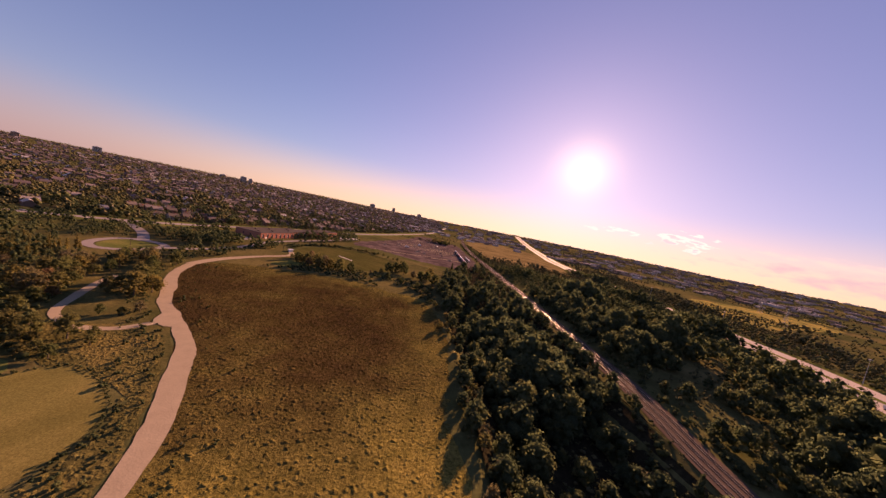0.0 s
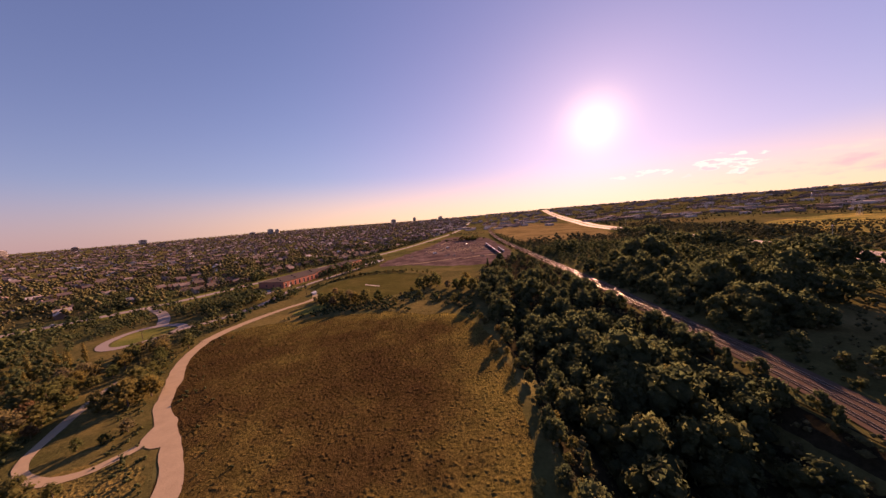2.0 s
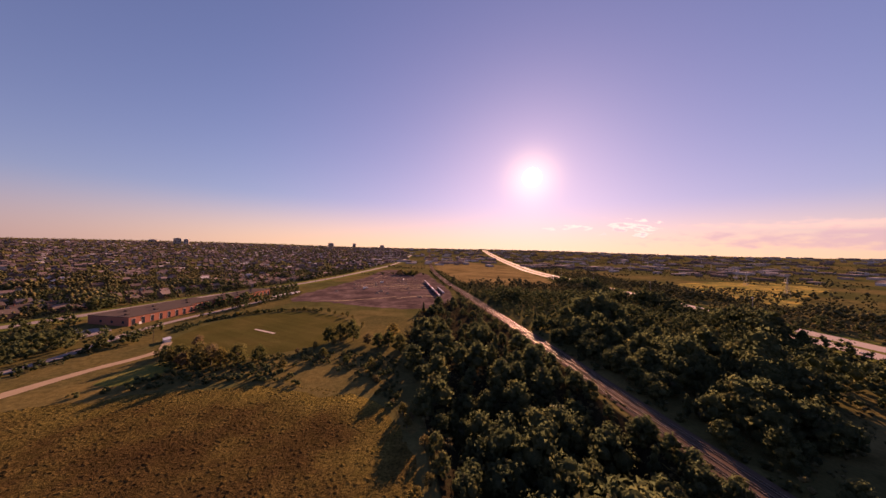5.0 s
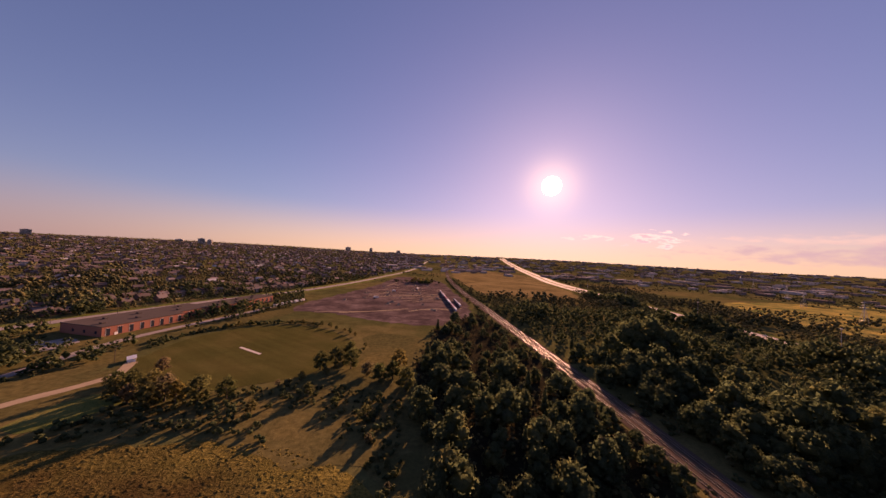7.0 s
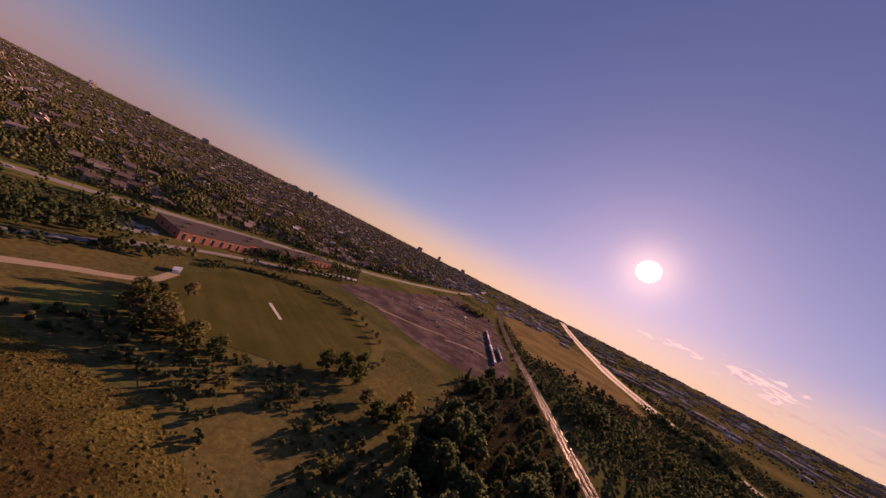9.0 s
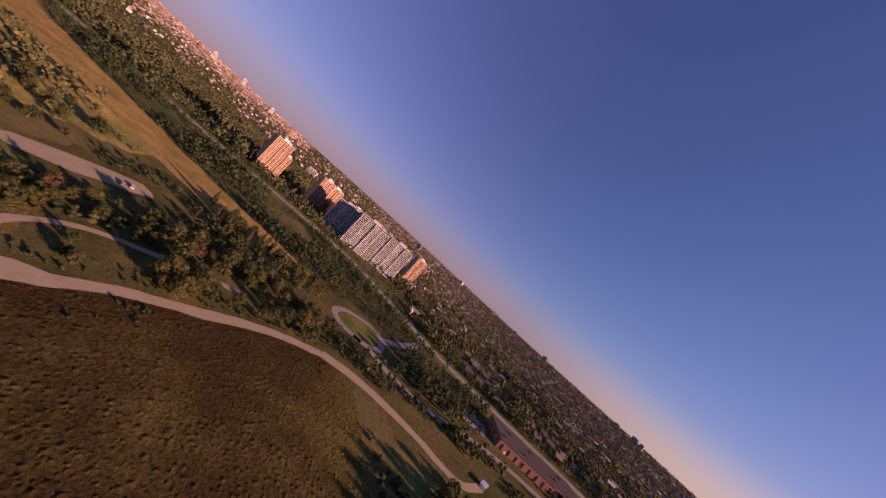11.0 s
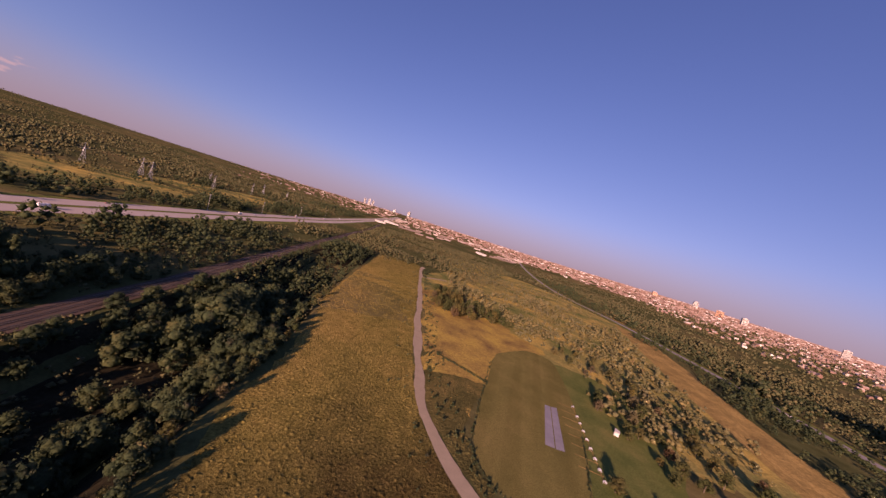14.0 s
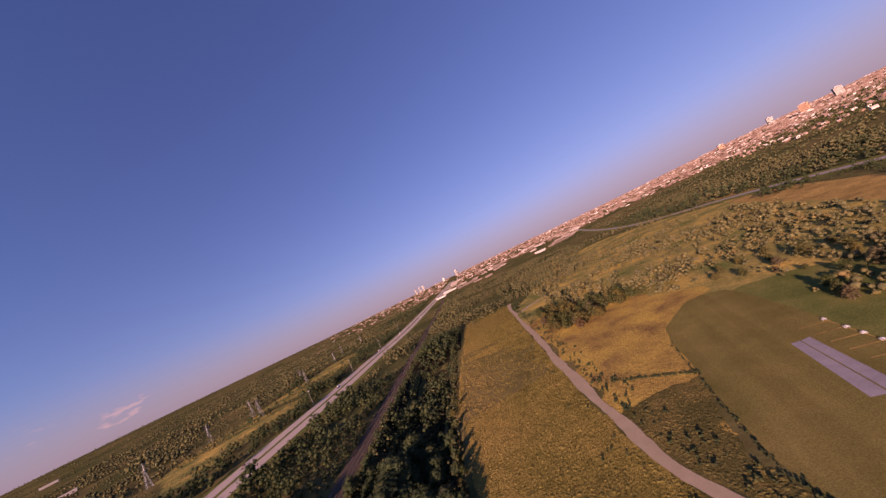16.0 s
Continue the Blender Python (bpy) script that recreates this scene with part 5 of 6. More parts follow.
def own_material(name, *stops):
    k = Nodes(name)
    c = k.ramp(k.own(), *stops)
    return k.done(k.mix(0.4, c, k.ramp(k.noise(0.6, 4), (0.3, (0.6, 0.6, 0.6)), (0.7, (1, 1, 1))), "MULTIPLY"), 0.85)


m_housewall = own_material("near_house_walls", (0.0, (0.13, 0.075, 0.058)), (0.5, (0.19, 0.12, 0.092)), (0.85, (0.29, 0.235, 0.2)), (1.0, (0.7, 0.67, 0.63)))
m_houseroof = own_material("near_house_roofs", (0.0, (0.09, 0.072, 0.065)), (0.6, (0.15, 0.118, 0.105)), (1.0, (0.26, 0.205, 0.185)))


def make_house(length, wide, eave, ridge, label):
    ob = thing("house", label, "house", "houses along the road")
    wv, wf, rv, rf = gable(length, wide, eave, ridge)
    part("wall", fast_mesh("wall", wv, wf, m_housewall), None, ob)
    roof = part("roof", fast_mesh("roof", rv, rf, m_houseroof), None, ob, "shingled gable roof")
    part("chimney", boxed(length * 0.2, length * 0.2 + 0.9, 0.8, 1.7, eave, ridge + 1.2), m_brick, roof)
    for s in (-1, 1):
        for k in (-0.28, 0.28):
            for z in ((1.0, 2.3), (3.6, 4.8))[: 2 if eave > 4.5 else 1]:
                part("window", boxed(length * k - 0.9, length * k + 0.9, s * wide / 2 - 0.08, s * wide / 2 + 0.08, *z), m_glass, ob)
    part("door", boxed(-0.5, 0.5, wide / 2 - 0.05, wide / 2 + 0.1, 0, 2.1), m_white, ob)
    part("garage_door", boxed(length * 0.42 - 1.3, length * 0.42 + 0.4, wide / 2 - 0.05, wide / 2 + 0.08, 0, 2.2), m_white, ob)
    return ob


HOUSES = [make_house(13, 9, 5.4, 8.6, "two-storey brick house with a gable roof"), make_house(15, 9.5, 3.1, 6.2, "low bungalow with a shallow gable roof"), make_house(11, 10, 5.6, 9.4, "two-storey house with a steep gable roof")]
road = curve_points(ARTERIAL, 17.0)
road_t = np.gradient(road, axis=0)
road_t /= np.linalg.norm(road_t, axis=1, keepdims=True)
count = 0
for row, off in enumerate((44, 74, 112, 142)):
    for (px, py), (tx, ty) in zip(road, road_t):
        if not (430 < py < 900) or RNG.random() < 0.3 or count > 84:
            continue
        hx_, hy_ = px - ty * off + RNG.normal(0, 1.2), py + tx * off + RNG.normal(0, 1.2)
        if math.hypot(hx_ + 560, hy_ - 262) < 110:
            continue
        turn = math.atan2(ty, tx) + (math.pi if row % 2 else 0)
        copy_thing(HOUSES[RNG.integers(0, 3)], Matrix.Translation((hx_, hy_, float(land(hx_, hy_)))) @ Matrix.Rotation(turn, 4, "Z"))
        count += 1
HOUSES[0].matrix_basis = pose(-420, 505, 0, 0, 0, 60)
HOUSES[1].matrix_basis = pose(-445, 525, 0, 0, 0, 60)
HOUSES[2].matrix_basis = pose(-398, 545, 0, 0, 0, 60)

# the rest of the houses, street after street
gx, gy = np.meshgrid(np.arange(-3900, 900, 17.0), np.arange(-2200, 4300, 30.0))
a = radians(-32)
u, w = gx.ravel(), gy.ravel() + 7 * (np.arange(gx.size) % 2)
cxr, cyr = -700 + (u + 700) * math.cos(a) - (w - 700) * math.sin(a), 700 + (u + 700) * math.sin(a) + (w - 700) * math.cos(a)
cxr, cyr = cxr + RNG.normal(0, 1.6, len(cxr)), cyr + RNG.normal(0, 1.6, len(cyr))
d = np.hypot(cxr, cyr - 100)
k = west_of_road(cxr, cyr, 40) & (d < 3900) & (RNG.random(len(cxr)) < np.where(d < 2600, 0.32, 0.2)) & ~((line_distance(cxr, cyr, ARTERIAL) < 165) & (cyr > 420) & (cyr < 910)) & (np.hypot(cxr + 570, cyr - 262) > 120) & (np.hypot(cxr + 615, cyr - 100) > 110)
k &= ~((cyr < 260) & (line_distance(cxr, cyr, ARTERIAL) < 700)) & ~((cyr < 330) & (RNG.random(len(cxr)) < 0.6))
cxr, cyr = cxr[k], cyr[k]
wv, wf, rv, rf = gable(13, 9.5, 5.0, 8.0)
proto_v, proto_f = np.concatenate([wv, rv]), np.concatenate([wf, rf + len(wv)])
ang = a + (RNG.integers(0, 2, len(cxr)) * math.pi / 2)
sc = 0.8 + 0.35 * RNG.random(len(cxr))
co, si = np.cos(ang)[:, None] * sc[:, None], np.sin(ang)[:, None] * sc[:, None]
v = np.stack([proto_v[:, 0] * co - proto_v[:, 1] * si + cxr[:, None], proto_v[:, 0] * si + proto_v[:, 1] * co + cyr[:, None], proto_v[:, 2] * sc[:, None] * np.ones_like(co) + land(cxr, cyr)[:, None]], 2)
f = proto_f[None] + (np.arange(len(cxr)) * len(proto_v))[:, None, None]
slot = np.tile(np.concatenate([np.zeros(len(wf)), np.ones(len(rf))]), len(cxr))
stuff("far_houses", fast_mesh("far_houses", v.reshape(-1, 3), f.reshape(-1, 3), [m_walls, m_roofs], slot), "suburb of small brick houses with grey roofs", "houses")

# southern city: sheds and rows of low buildings lit by the sun
az = np.radians(149 + 110 * np.sqrt(RNG.random(11000)))
dist = 2250 + 2450 * RNG.random(11000) ** 0.8
bx, by = dist * np.sin(az), 100 + dist * np.cos(az)
k = (np.abs(bx - np.interp(by, hw[:, 1], hw[:, 0])) > 60) & ~((np.degrees(az) > 226) & (dist < 2300))
bx, by, dist, az = bx[k], by[k], dist[k], az[k]
ln, wd, hg = 10 + 46 * RNG.random(len(bx)) ** 7, 8 + 24 * RNG.random(len(bx)) ** 6, 4 + 4 * RNG.random(len(bx)) ** 3
cube = np.array([(-.5, -.5, -.4), (.5, -.5, -.4), (.5, .5, -.4), (-.5, .5, -.4), (-.5, -.5, 1), (.5, -.5, 1), (.5, .5, 1), (-.5, .5, 1)])
cf = np.array([(4, 5, 6, 7), (0, 1, 5, 4), (1, 2, 6, 5), (2, 3, 7, 6), (3, 0, 4, 7)])
ang = 0.35 + RNG.integers(0, 2, len(bx)) * math.pi / 2 + RNG.normal(0, 0.05, len(bx))
co, si = np.cos(ang)[:, None], np.sin(ang)[:, None]
lx, ly = cube[:, 0] * ln[:, None], cube[:, 1] * wd[:, None]
v = np.stack([lx * co - ly * si + bx[:, None], lx * si + ly * co + by[:, None], cube[:, 2] * hg[:, None] + land(bx, by)[:, None]], 2)
f = cf[None] + (np.arange(len(bx)) * 8)[:, None, None]
stuff("far_city", fast_mesh("far_city", v.reshape(-1, 3), f.reshape(-1, 4), m_sheds), "distant pinkish city of low flat-roofed buildings", "city")
az = np.radians(RNG.uniform(174, 203, 60))
dist = 1700 + 1100 * RNG.random(60)
bx, by = dist * np.sin(az), 100 + dist * np.cos(az)
ln, wd, hg = 35 + 80 * RNG.random(60) ** 2, 25 + 45 * RNG.random(60) ** 2, 6 + 4 * RNG.random(60)
co, si = math.cos(0.35), math.sin(0.35)
lx, ly = cube[:, 0] * ln[:, None], cube[:, 1] * wd[:, None]
v = np.stack([lx * co - ly * si + bx[:, None], lx * si + ly * co + by[:, None], cube[:, 2] * hg[:, None] + land(bx, by)[:, None]], 2)
f = cf[None] + (np.arange(len(bx)) * 8)[:, None, None]
m_store = island_material("warehouse_cladding", (0.0, (0.15, 0.115, 0.10)), (0.5, (0.27, 0.21, 0.185)), (1.0, (0.55, 0.5, 0.47)))
stuff("industrial_sheds", fast_mesh("industrial_sheds", v.reshape(-1, 3), f.reshape(-1, 4), m_store), "pale flat-roofed industrial sheds beyond the wood", "sheds")
az = np.radians(RNG.uniform(-2, 70, 800))
dist = 1500 + 3000 * RNG.random(800)
bx, by = dist * np.sin(az), 100 + dist * np.cos(az)
k = np.abs(bx - np.interp(by, hw[:, 1], hw[:, 0])) > 60
bx, by = bx[k], by[k]
ln, wd, hg = 24 + 70 * RNG.random(len(bx)) ** 3, 16 + 40 * RNG.random(len(bx)) ** 3, 6 + 4 * RNG.random(len(bx))
lx, ly = cube[:, 0] * ln[:, None], cube[:, 1] * wd[:, None]
v = np.stack([lx + bx[:, None], ly + by[:, None], cube[:, 2] * hg[:, None] + land(bx, by)[:, None]], 2)
f = cf[None] + (np.arange(len(bx)) * 8)[:, None, None]
stuff("far_warehouses", fast_mesh("far_warehouses", v.reshape(-1, 3), f.reshape(-1, 4), m_store), "distant low warehouses beside the highway", "warehouses")

ln, wd, hg = np.array([48.0, 34.0, 40.0, 30.0, 60.0]), np.array([18.0, 14.0, 18.0, 14.0, 20.0]), np.array([9.0, 8.0, 9.0, 7.0, 10.0])
bx, by = np.array([1060.0, 1190.0, 1420.0, 1620.0, 2300.0]), np.array([-470.0, -515.0, -760.0, -640.0, -1280.0])
for i in range(5):
    low = thing("warehouse", "pale flat-roofed building among distant trees", "building", "pale buildings in the east", (float(bx[i]), float(by[i]), float(land(bx[i], by[i]))), 0.9)
    part("wall", boxed(-ln[i] / 2, ln[i] / 2, -wd[i] / 2, wd[i] / 2, -1, hg[i]), m_conc, low)
    part("roof", boxed(-ln[i] / 2 - 0.4, ln[i] / 2 + 0.4, -wd[i] / 2 - 0.4, wd[i] / 2 + 0.4, hg[i], hg[i] + 0.7, 0.1), m_conc, low, "pale flat roof")


# ---- pylons, masts ----
def make_pylon():
    ob = thing("power_pylon", "grey steel lattice power pylon in the open meadow", "pylon", "power line pylons")
    bm = bmesh.new()
    legs = [((s * 4.0, t * 4.0, 0), (s * 0.9, t * 0.9, 30)) for s in (-1, 1) for t in (-1, 1)]
    for a_, b_ in legs:
        part("leg", rod(bmesh.new(), a_, b_, 0.22, 0.14, 5), m_metal, ob)
    for i in range(6):
        z0, z1 = i * 5.0, i * 5.0 + 5.0
        w0, w1 = 4.0 - 3.1 * z0 / 30, 4.0 - 3.1 * z1 / 30
        for s in (-1, 1):
            rod(bm, (-w0, s * w0, z0), (w1, s * w1, z1), 0.09, 0.09, 4)
            rod(bm, (w0, s * w0, z0), (-w1, s * w1, z1), 0.09, 0.09, 4)
            rod(bm, (s * w0, -w0, z0), (s * w1, w1, z1), 0.09, 0.09, 4)
            rod(bm, (s * w0, w0, z0), (s * w1, -w1, z1), 0.09, 0.09, 4)
    part("brace", bm, m_metal, ob, "crossed steel bracing")
    part("mast", rod(bmesh.new(), (0, 0, 29), (0, 0, 42), 0.8, 0.2, 4), m_metal, ob)
    for z, w in ((30, 8.5), (34.5, 7.0), (39, 5.5)):
        arm = rod(rod(bmesh.new(), (0, 0, z + 1.2), (w, 0, z), 0.25, 0.1, 4), (0, 0, z + 1.2), (-w, 0, z), 0.25, 0.1, 4)
        arm = rod(rod(arm, (0, 0, z), (w, 0, z), 0.18, 0.1, 4), (0, 0, z), (-w, 0, z), 0.18, 0.1, 4)
        part("arm", arm, m_metal, ob)
    return ob


py0 = make_pylon()
py0.matrix_basis = pose(640, -480, 0, 0, 0, 70)
for px, py in ((538, -509), (548, -728), (551, -937), (531, -1179), (602, -564), (615, -329), (622, -825), (614, -1147), (624, 63), (685, 336), (815, 576), (1015, 780), (1256, 971), (1507, 1249), (1121, 1301), (1347, 1592), (961, 1496), (1603, 1688), (1758, 1490), (1853, 1980), (884, 1889), (1191, 2083)):
    copy_thing(py0, Matrix.Translation((px, py, float(land(px, py)))) @ Matrix.Rotation(1.2, 4, "Z") @ Matrix.Scale(1.0 if px > 0 else 0.55, 4))


def make_mast():
    ob = thing("street_lamp", "tall galvanised lamp mast beside the highway", "street lamp", "highway lamp masts")
    part("pole", rod(bmesh.new(), (0, 0, 0), (0, 0, 27), 0.3, 0.14, 8), m_metal, ob)
    part("ring", rod(bmesh.new(), (0, 0, 26.6), (0, 0, 27.1), 1.1, 1.1, 10), m_metal, ob)
    for k in range(4):
        a_ = k * math.pi / 2
        part("lamp_head", boxed(1.3 * math.cos(a_) - 0.35, 1.3 * math.cos(a_) + 0.35, 1.3 * math.sin(a_) - 0.35, 1.3 * math.sin(a_) + 0.35, 26.3, 26.7, 0.08), m_metal, ob)
    return ob


mast = make_mast()
mast.matrix_basis = pose(354, -116, 0)
for py in (-900, -700, -520, -360, -60, 90, 250, 420, 600, 800, 1000):
    px = float(np.interp(py, hw[:, 1], hw[:, 0])) + 33
    copy_thing(mast, pose(px, py, 0))


def make_pole():
    ob = thing("utility_pole", "weathered wooden utility pole beside the road", "utility pole", "roadside poles")
    part("pole", rod(bmesh.new(), (0, 0, 0), (0, 0, 11), 0.18, 0.12, 7), m_tie, ob)
    part("crossarm", boxed(-1.3, 1.3, -0.08, 0.08, 10.0, 10.2), m_tie, ob)
    for s in (-1.1, 0.4, 1.1):
        part("insulator", rod(bmesh.new(), (s, 0, 10.2), (s, 0, 10.45), 0.06, 0.05), m_white, ob)
    return ob


pole = make_pole()
pole.matrix_basis = pose(-162, 385, 0, 0, 0, 30)
for px, py in ((-186, 282), (-229, 261), (-216, 369), (-248, 371), (-143, 542), (-286, 325)):
    copy_thing(pole, pose(px, py, 0, 0, 0, 30))
for (px, py), (tx, ty) in list(zip(road, road_t))[::3]:
    if -300 < py < 950:
        copy_thing(pole, Matrix.Translation((px + ty * 11, py - tx * 11, 0)) @ Matrix.Rotation(math.atan2(ty, tx) + 1.57, 4, "Z"))


# ---- vehicles ----
def own_paint(name, *stops):
    k = Nodes(name)
    return k.done(k.ramp(k.own(), *stops), 0.3)


m_paint = own_paint("vehicle_paint", (0.0, (0.03, 0.03, 0.035)), (0.3, (0.25, 0.25, 0.27)), (0.5, (0.75, 0.75, 0.75)), (0.75, (0.3, 0.04, 0.03)), (1.0, (0.8, 0.8, 0.8)))


def make_car():
    ob = thing("car", "small passenger car on the asphalt", "car", "cars on the road")
    bm = boxed(-2.2, 2.2, -0.9, 0.9, 0.35, 0.95, 0.18)
    box(bm, -1.5, 1.0, -0.78, 0.78, 1.32, 1.42, 0.04)
    for a_, b_ in ((-1.9, -1.4), (1.6, 0.95), (-0.2, -0.2)):
        for s in (-0.84, 0.84):
            rod(bm, (a_, s, 0.92), (b_, s * 0.92, 1.36), 0.05, 0.05, 4)
    part("body", bm, m_paint, ob)
    cab = bmesh.new()
    v = [cab.verts.new(q) for q in ((-1.9, -0.82, 0.93), (1.5, -0.82, 0.93), (1.5, 0.82, 0.93), (-1.9, 0.82, 0.93), (-1.4, -0.7, 1.34), (0.9, -0.7, 1.34), (0.9, 0.7, 1.34), (-1.4, 0.7, 1.34))]
    for q in ((4, 5, 6, 7), (0, 1, 5, 4), (1, 2, 6, 5), (2, 3, 7, 6), (3, 0, 4, 7)):
        cab.faces.new([v[i] for i in q])
    part("cabin_glass", cab, m_glass, ob)
    for a_ in (-1.4, 1.4):
        for s in (-0.82, 0.82):
            part("wheel", rod(bmesh.new(), (a_, s - 0.1, 0.33), (a_, s + 0.1, 0.33), 0.33, 0.33, 10), m_dark, ob)
    return ob


def make_truck():
    ob = thing("truck", "white box truck on the asphalt", "truck", "trucks on the road")
    part("cargo_box", boxed(-5.5, 2.0, -1.25, 1.25, 1.1, 3.8, 0.06), m_white, ob)
    cab = box(boxed(2.2, 4.3, -1.15, 1.15, 0.7, 2.0, 0.12), 2.2, 3.7, -1.1, 1.1, 2.0, 2.9, 0.1)
    cb = part("cab", cab, m_paint, ob)
    part("windscreen", boxed(3.66, 3.78, -1.0, 1.0, 2.05, 2.8), m_glass, cb)
    part("chassis", boxed(-5.5, 4.2, -0.5, 0.5, 0.6, 1.1), m_dark, ob)
    for a_ in (-4.4, -3.3, 3.2):
        for s in (-1.05, 1.05):
            part("wheel", rod(bmesh.new(), (a_, s - 0.15, 0.5), (a_, s + 0.15, 0.5), 0.5, 0.5, 10), m_dark, ob)
    return ob


car, truck = make_car(), make_truck()
hr = curve_points(HIGHWAY, 24.0)
ht = np.gradient(hr, axis=0)
ht /= np.linalg.norm(ht, axis=1, keepdims=True)
spots = [i for i in range(len(hr)) if -1150 < hr[i, 1] < 1150]
for j, i in enumerate(RNG.choice(spots, 44, replace=False)):
    o = float(RNG.choice([-23, -18.5, -14, -9.5, 9.5, 14, 18.5, 23]))
    m = Matrix.Translation((hr[i, 0] - ht[i, 1] * o, hr[i, 1] + ht[i, 0] * o, 0.5)) @ Matrix.Rotation(math.atan2(ht[i, 1], ht[i, 0]) + (0 if o < 0 else math.pi), 4, "Z")
    copy_thing(truck if j % 5 == 0 else car, m)
for i in range(6, len(road), 5):
    if -200 < road[i, 1] < 900:
        o = 3.5 * (1 if i % 2 else -1)
        copy_thing(car, Matrix.Translation((road[i, 0] - road_t[i, 1] * o, road[i, 1] + road_t[i, 0] * o, 0.3)) @ Matrix.Rotation(math.atan2(road_t[i, 1], road_t[i, 0]), 4, "Z"))
for px, py, r in ((-207, 114, 30), (-241, 408, 0), (-237, 414, 0), (-233, 420, 5), (-245, 424, 90)):
    copy_thing(car, pose(px, py, 0.14, 0, 0, r))
for px, py, r in ((-140, 612, 70), (-136, 622, 70), (-131, 633, 70), (-126, 645, 72), (10, 800, 20), (60, 860, 75), (-20, 700, 20)):
    copy_thing(truck, pose(px, py, 0.1, 0, 0, r))
car.matrix_basis, truck.matrix_basis = pose(-211, 116, 0.14, 0, 0, 35), pose(-146, 600, 0.1, 0, 0, 68)


# ---- spoil heaps in the yard ----
def make_heap(seed, label):
    q = random.Random(seed)
    ob = thing("spoil_heap", label, "heap", "spoil heaps in the yard")
    bm = bmesh.new()
    bmesh.ops.create_cone(bm, cap_ends=True, segments=11, radius1=3.2, radius2=0.7, depth=2.4, matrix=Matrix.Translation((0, 0, 1.1)))
    for vert in bm.verts:
        vert.co += Vector((q.uniform(-0.5, 0.5), q.uniform(-0.5, 0.5), q.uniform(-0.2, 0.3)))
    part("mound", bm, m_gravel, ob)
    return ob


heaps = [make_heap(1, "pale gravel heap on bare yard dirt"), make_heap(2, "pale gravel heap on bare yard dirt")]
for i in range(58):
    px, py = float(RNG.uniform(-70, 115)), float(RNG.uniform(575, 960))
    if px < -95 + (py - 620) * 0.28 or (96 < px < 128):
        continue
    copy_thing(heaps[i % 2], Matrix.Translation((px, py, 0.1)) @ Matrix.Rotation(RNG.random() * 6.28, 4, "Z") @ Matrix.Diagonal((*(0.5 + 0.9 * RNG.random(2)), 0.5 + 0.5 * RNG.random(), 1)))
heaps[0].matrix_basis, heaps[1].matrix_basis = pose(20, 640, 0.1), pose(60, 700, 0.1)


# ---- freight cars in the yard ----
def make_wagon():
    ob = thing("freight_car", "pale weathered freight car standing in the yard", "freight car", "freight cars in the yard")
    bm = boxed(-8, 8, -1.5, 1.5, 1.1, 4.2, 0.08)
    part("body", bm, m_paint, ob)
    rib = bpy.data.meshes.new("rib")
    bm = boxed(-0.1, 0.1, -1.58, 1.58, 1.2, 4.1)
    bm.to_mesh(rib)
    bm.free()
    for k in range(-7, 8, 2):
        part("rib", rib, m_dark, ob).location.x = k
    part("frame", boxed(-8.3, 8.3, -1.2, 1.2, 0.75, 1.1), m_dark, ob)
    for a_ in (-6, -4.4, 4.4, 6):
        part("axle", rod(bmesh.new(), (a_, -0.8, 0.45), (a_, 0.8, 0.45), 0.45, 0.45, 10), m_dark, ob)
    return ob


wagon = make_wagon()
wagon.matrix_basis = pose(104, 600, 0.3, 0, 0, 87)
for i in range(1, 13):
    copy_thing(wagon, pose(104 + 0.35 * i, 600 + 17.5 * i, 0.3, 0, 0, 88.6))
for i in range(4):
    copy_thing(wagon, pose(118 + 0.3 * i, 640 + 17.5 * i, 0.3, 0, 0, 88.6))


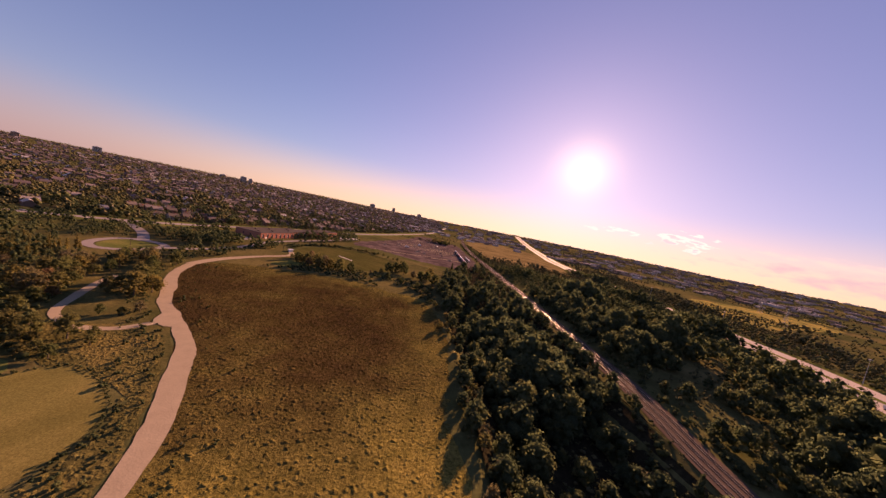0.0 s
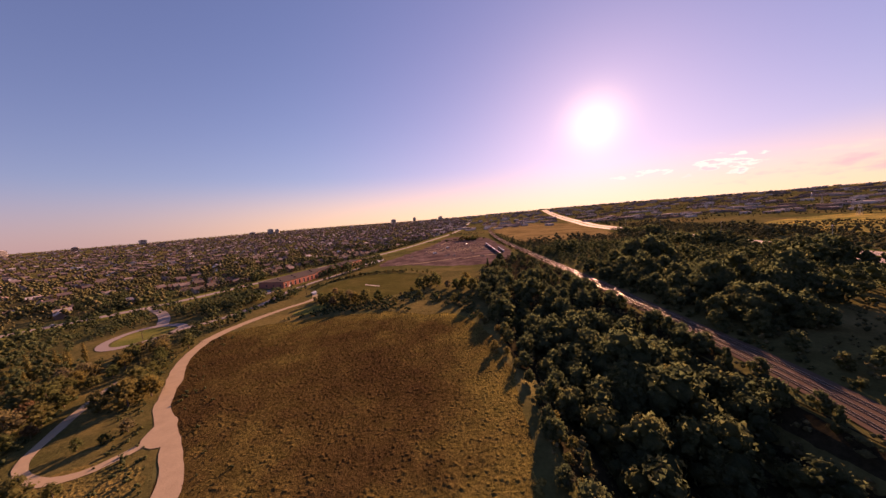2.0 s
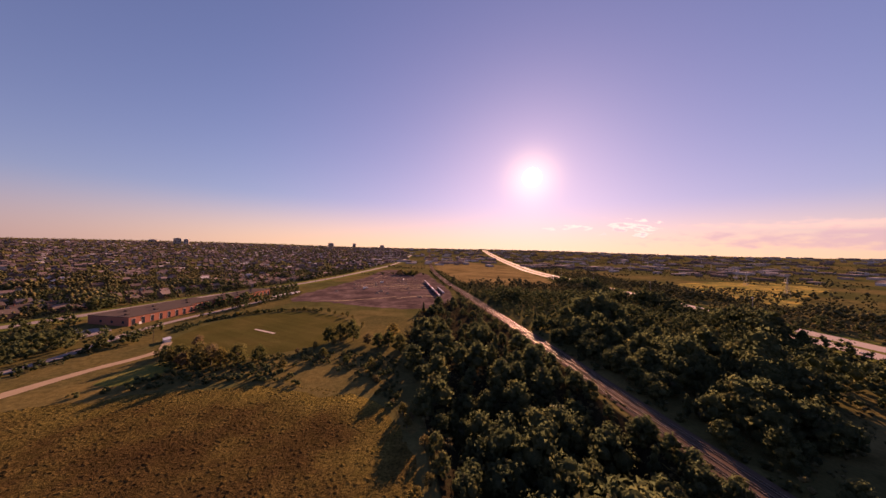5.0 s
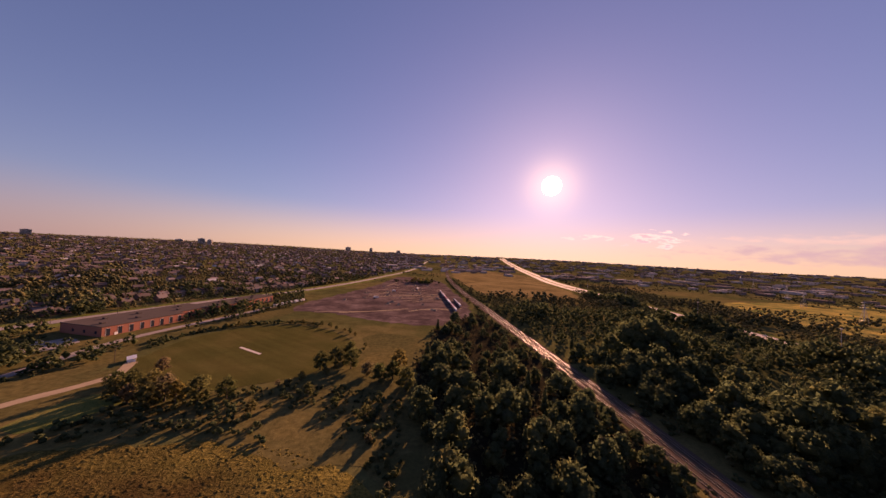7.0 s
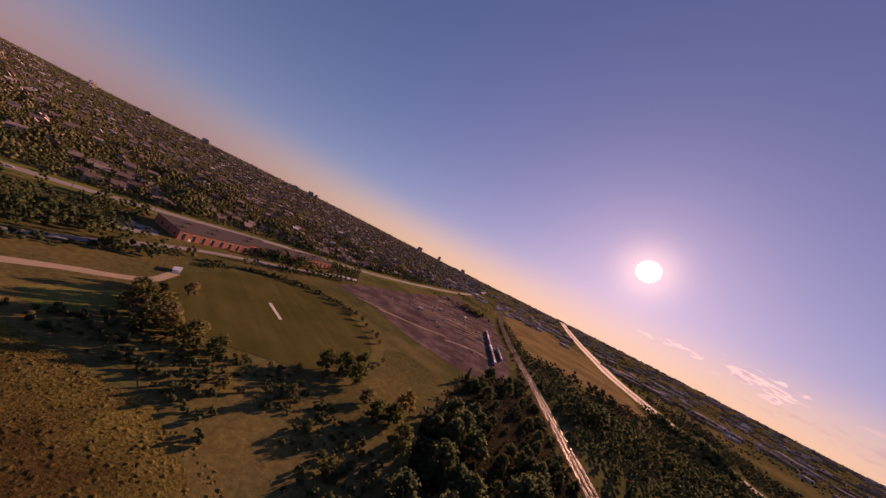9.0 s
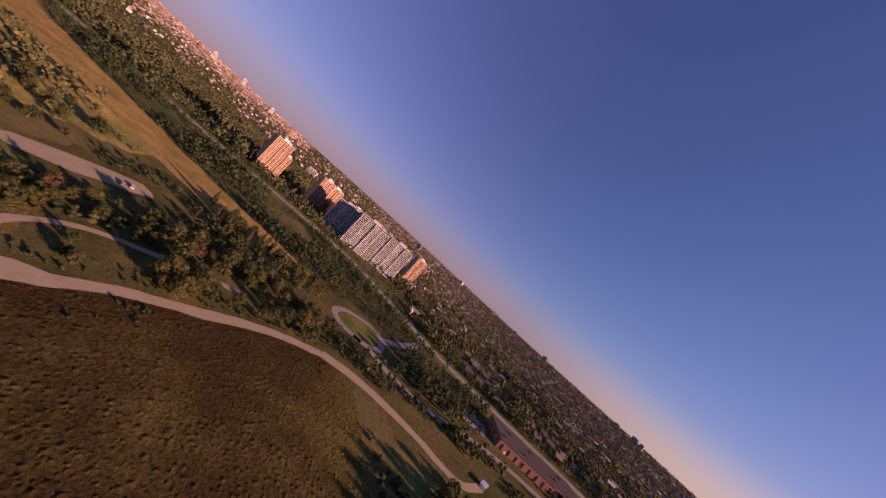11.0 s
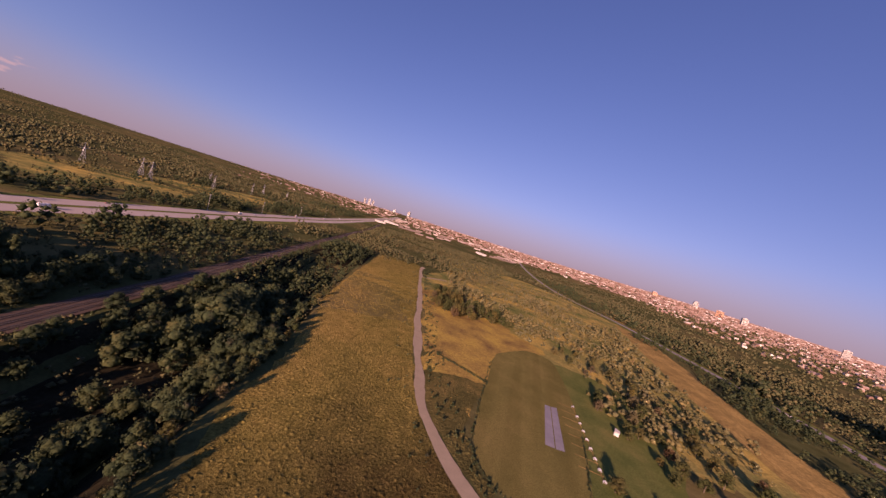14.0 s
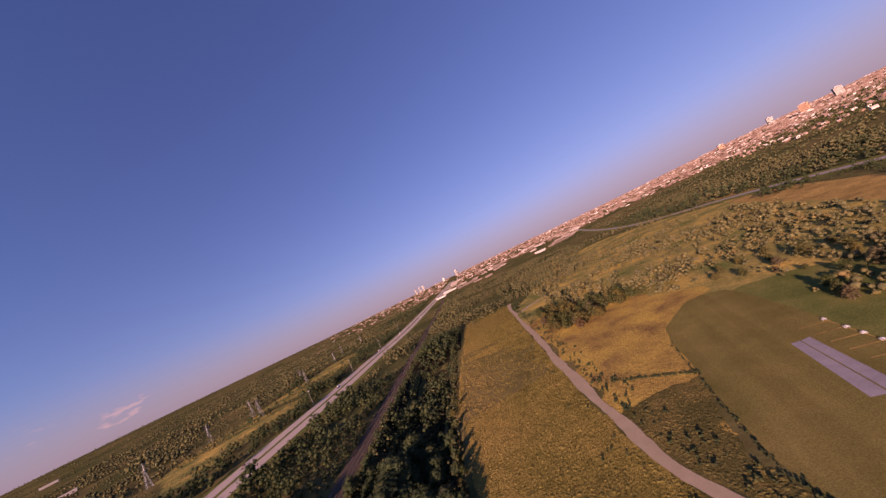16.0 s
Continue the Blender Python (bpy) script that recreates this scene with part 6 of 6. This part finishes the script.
# ---- flying field furniture ----
def make_bench():
    ob = thing("picnic_table", "pale wooden table at the flying line", "table", "tables along the flying line")
    part("tabletop", boxed(-0.9, 0.9, -0.4, 0.4, 0.7, 0.76, 0.01), m_white, ob)
    for s in (-1, 1):
        part("bench", boxed(-0.9, 0.9, s * 0.75 - 0.14, s * 0.75 + 0.14, 0.42, 0.47), m_white, ob)
        part("leg_frame", rod(rod(bmesh.new(), (s * 0.7, -0.8, 0), (s * 0.7, 0.3, 0.7), 0.05, 0.05, 4), (s * 0.7, 0.8, 0), (s * 0.7, -0.3, 0.7), 0.05, 0.05, 4), m_white, ob)
    return ob


bench = make_bench()
line_a, line_b = np.array([-162.0, 10.0]), np.array([-142.0, 71.0])
along = (line_b - line_a) / np.linalg.norm(line_b - line_a)
for i in range(9):
    q = line_a + along * (4 + 8.0 * i)
    (copy_thing(bench, pose(q[0], q[1], 0.1, 0, 0, 60)) if i else None)
bench.matrix_basis = pose(line_a[0], line_a[1], 0.1, 0, 0, 60)
for i in range(8):
    q = line_a + along * (2 + 8.8 * i)
    nrm = np.array([along[1], -along[0]])
    structure("flight_line_%d" % (i + 1), ribbon_mesh("flight_line", [q - nrm * 1, q + nrm * 5, q + nrm * 11], 0.8, 0.2, m_dry, 5), "narrow worn strip of dry grass at the flying line", "grass strip")
structure("flight_fence", ribbon_mesh("flight_fence", [line_a - along * 4, (line_a + line_b) / 2, line_b + along * 4], 0.5, 0.22, m_dry, 5), "worn line along the flying stations", "grass strip")
t = curve_points([(-65, -20), (-81, -8), (-99, 6)], 1.2)
x, y = t[:, 0] + RNG.normal(0, 0.3, len(t)), t[:, 1] + RNG.normal(0, 0.3, len(t))
wood("hedge", BUSHES, x, y, (0.3, 0.5), "low dark hedge across the meadow", 0.02, None, "hedge")
t = curve_points(OVAL, 1.6, True)
t = t[(t[:, 0] > -150) & (t[:, 1] > -35)]
x, y = t[:, 0] + RNG.normal(0, 0.4, len(t)), t[:, 1] + RNG.normal(0, 0.4, len(t))
wood("field_edge_weeds", BUSHES, x + 0.8, y, (0.15, 0.4), "tall weeds round the flying field", 0.02, None, "weeds")
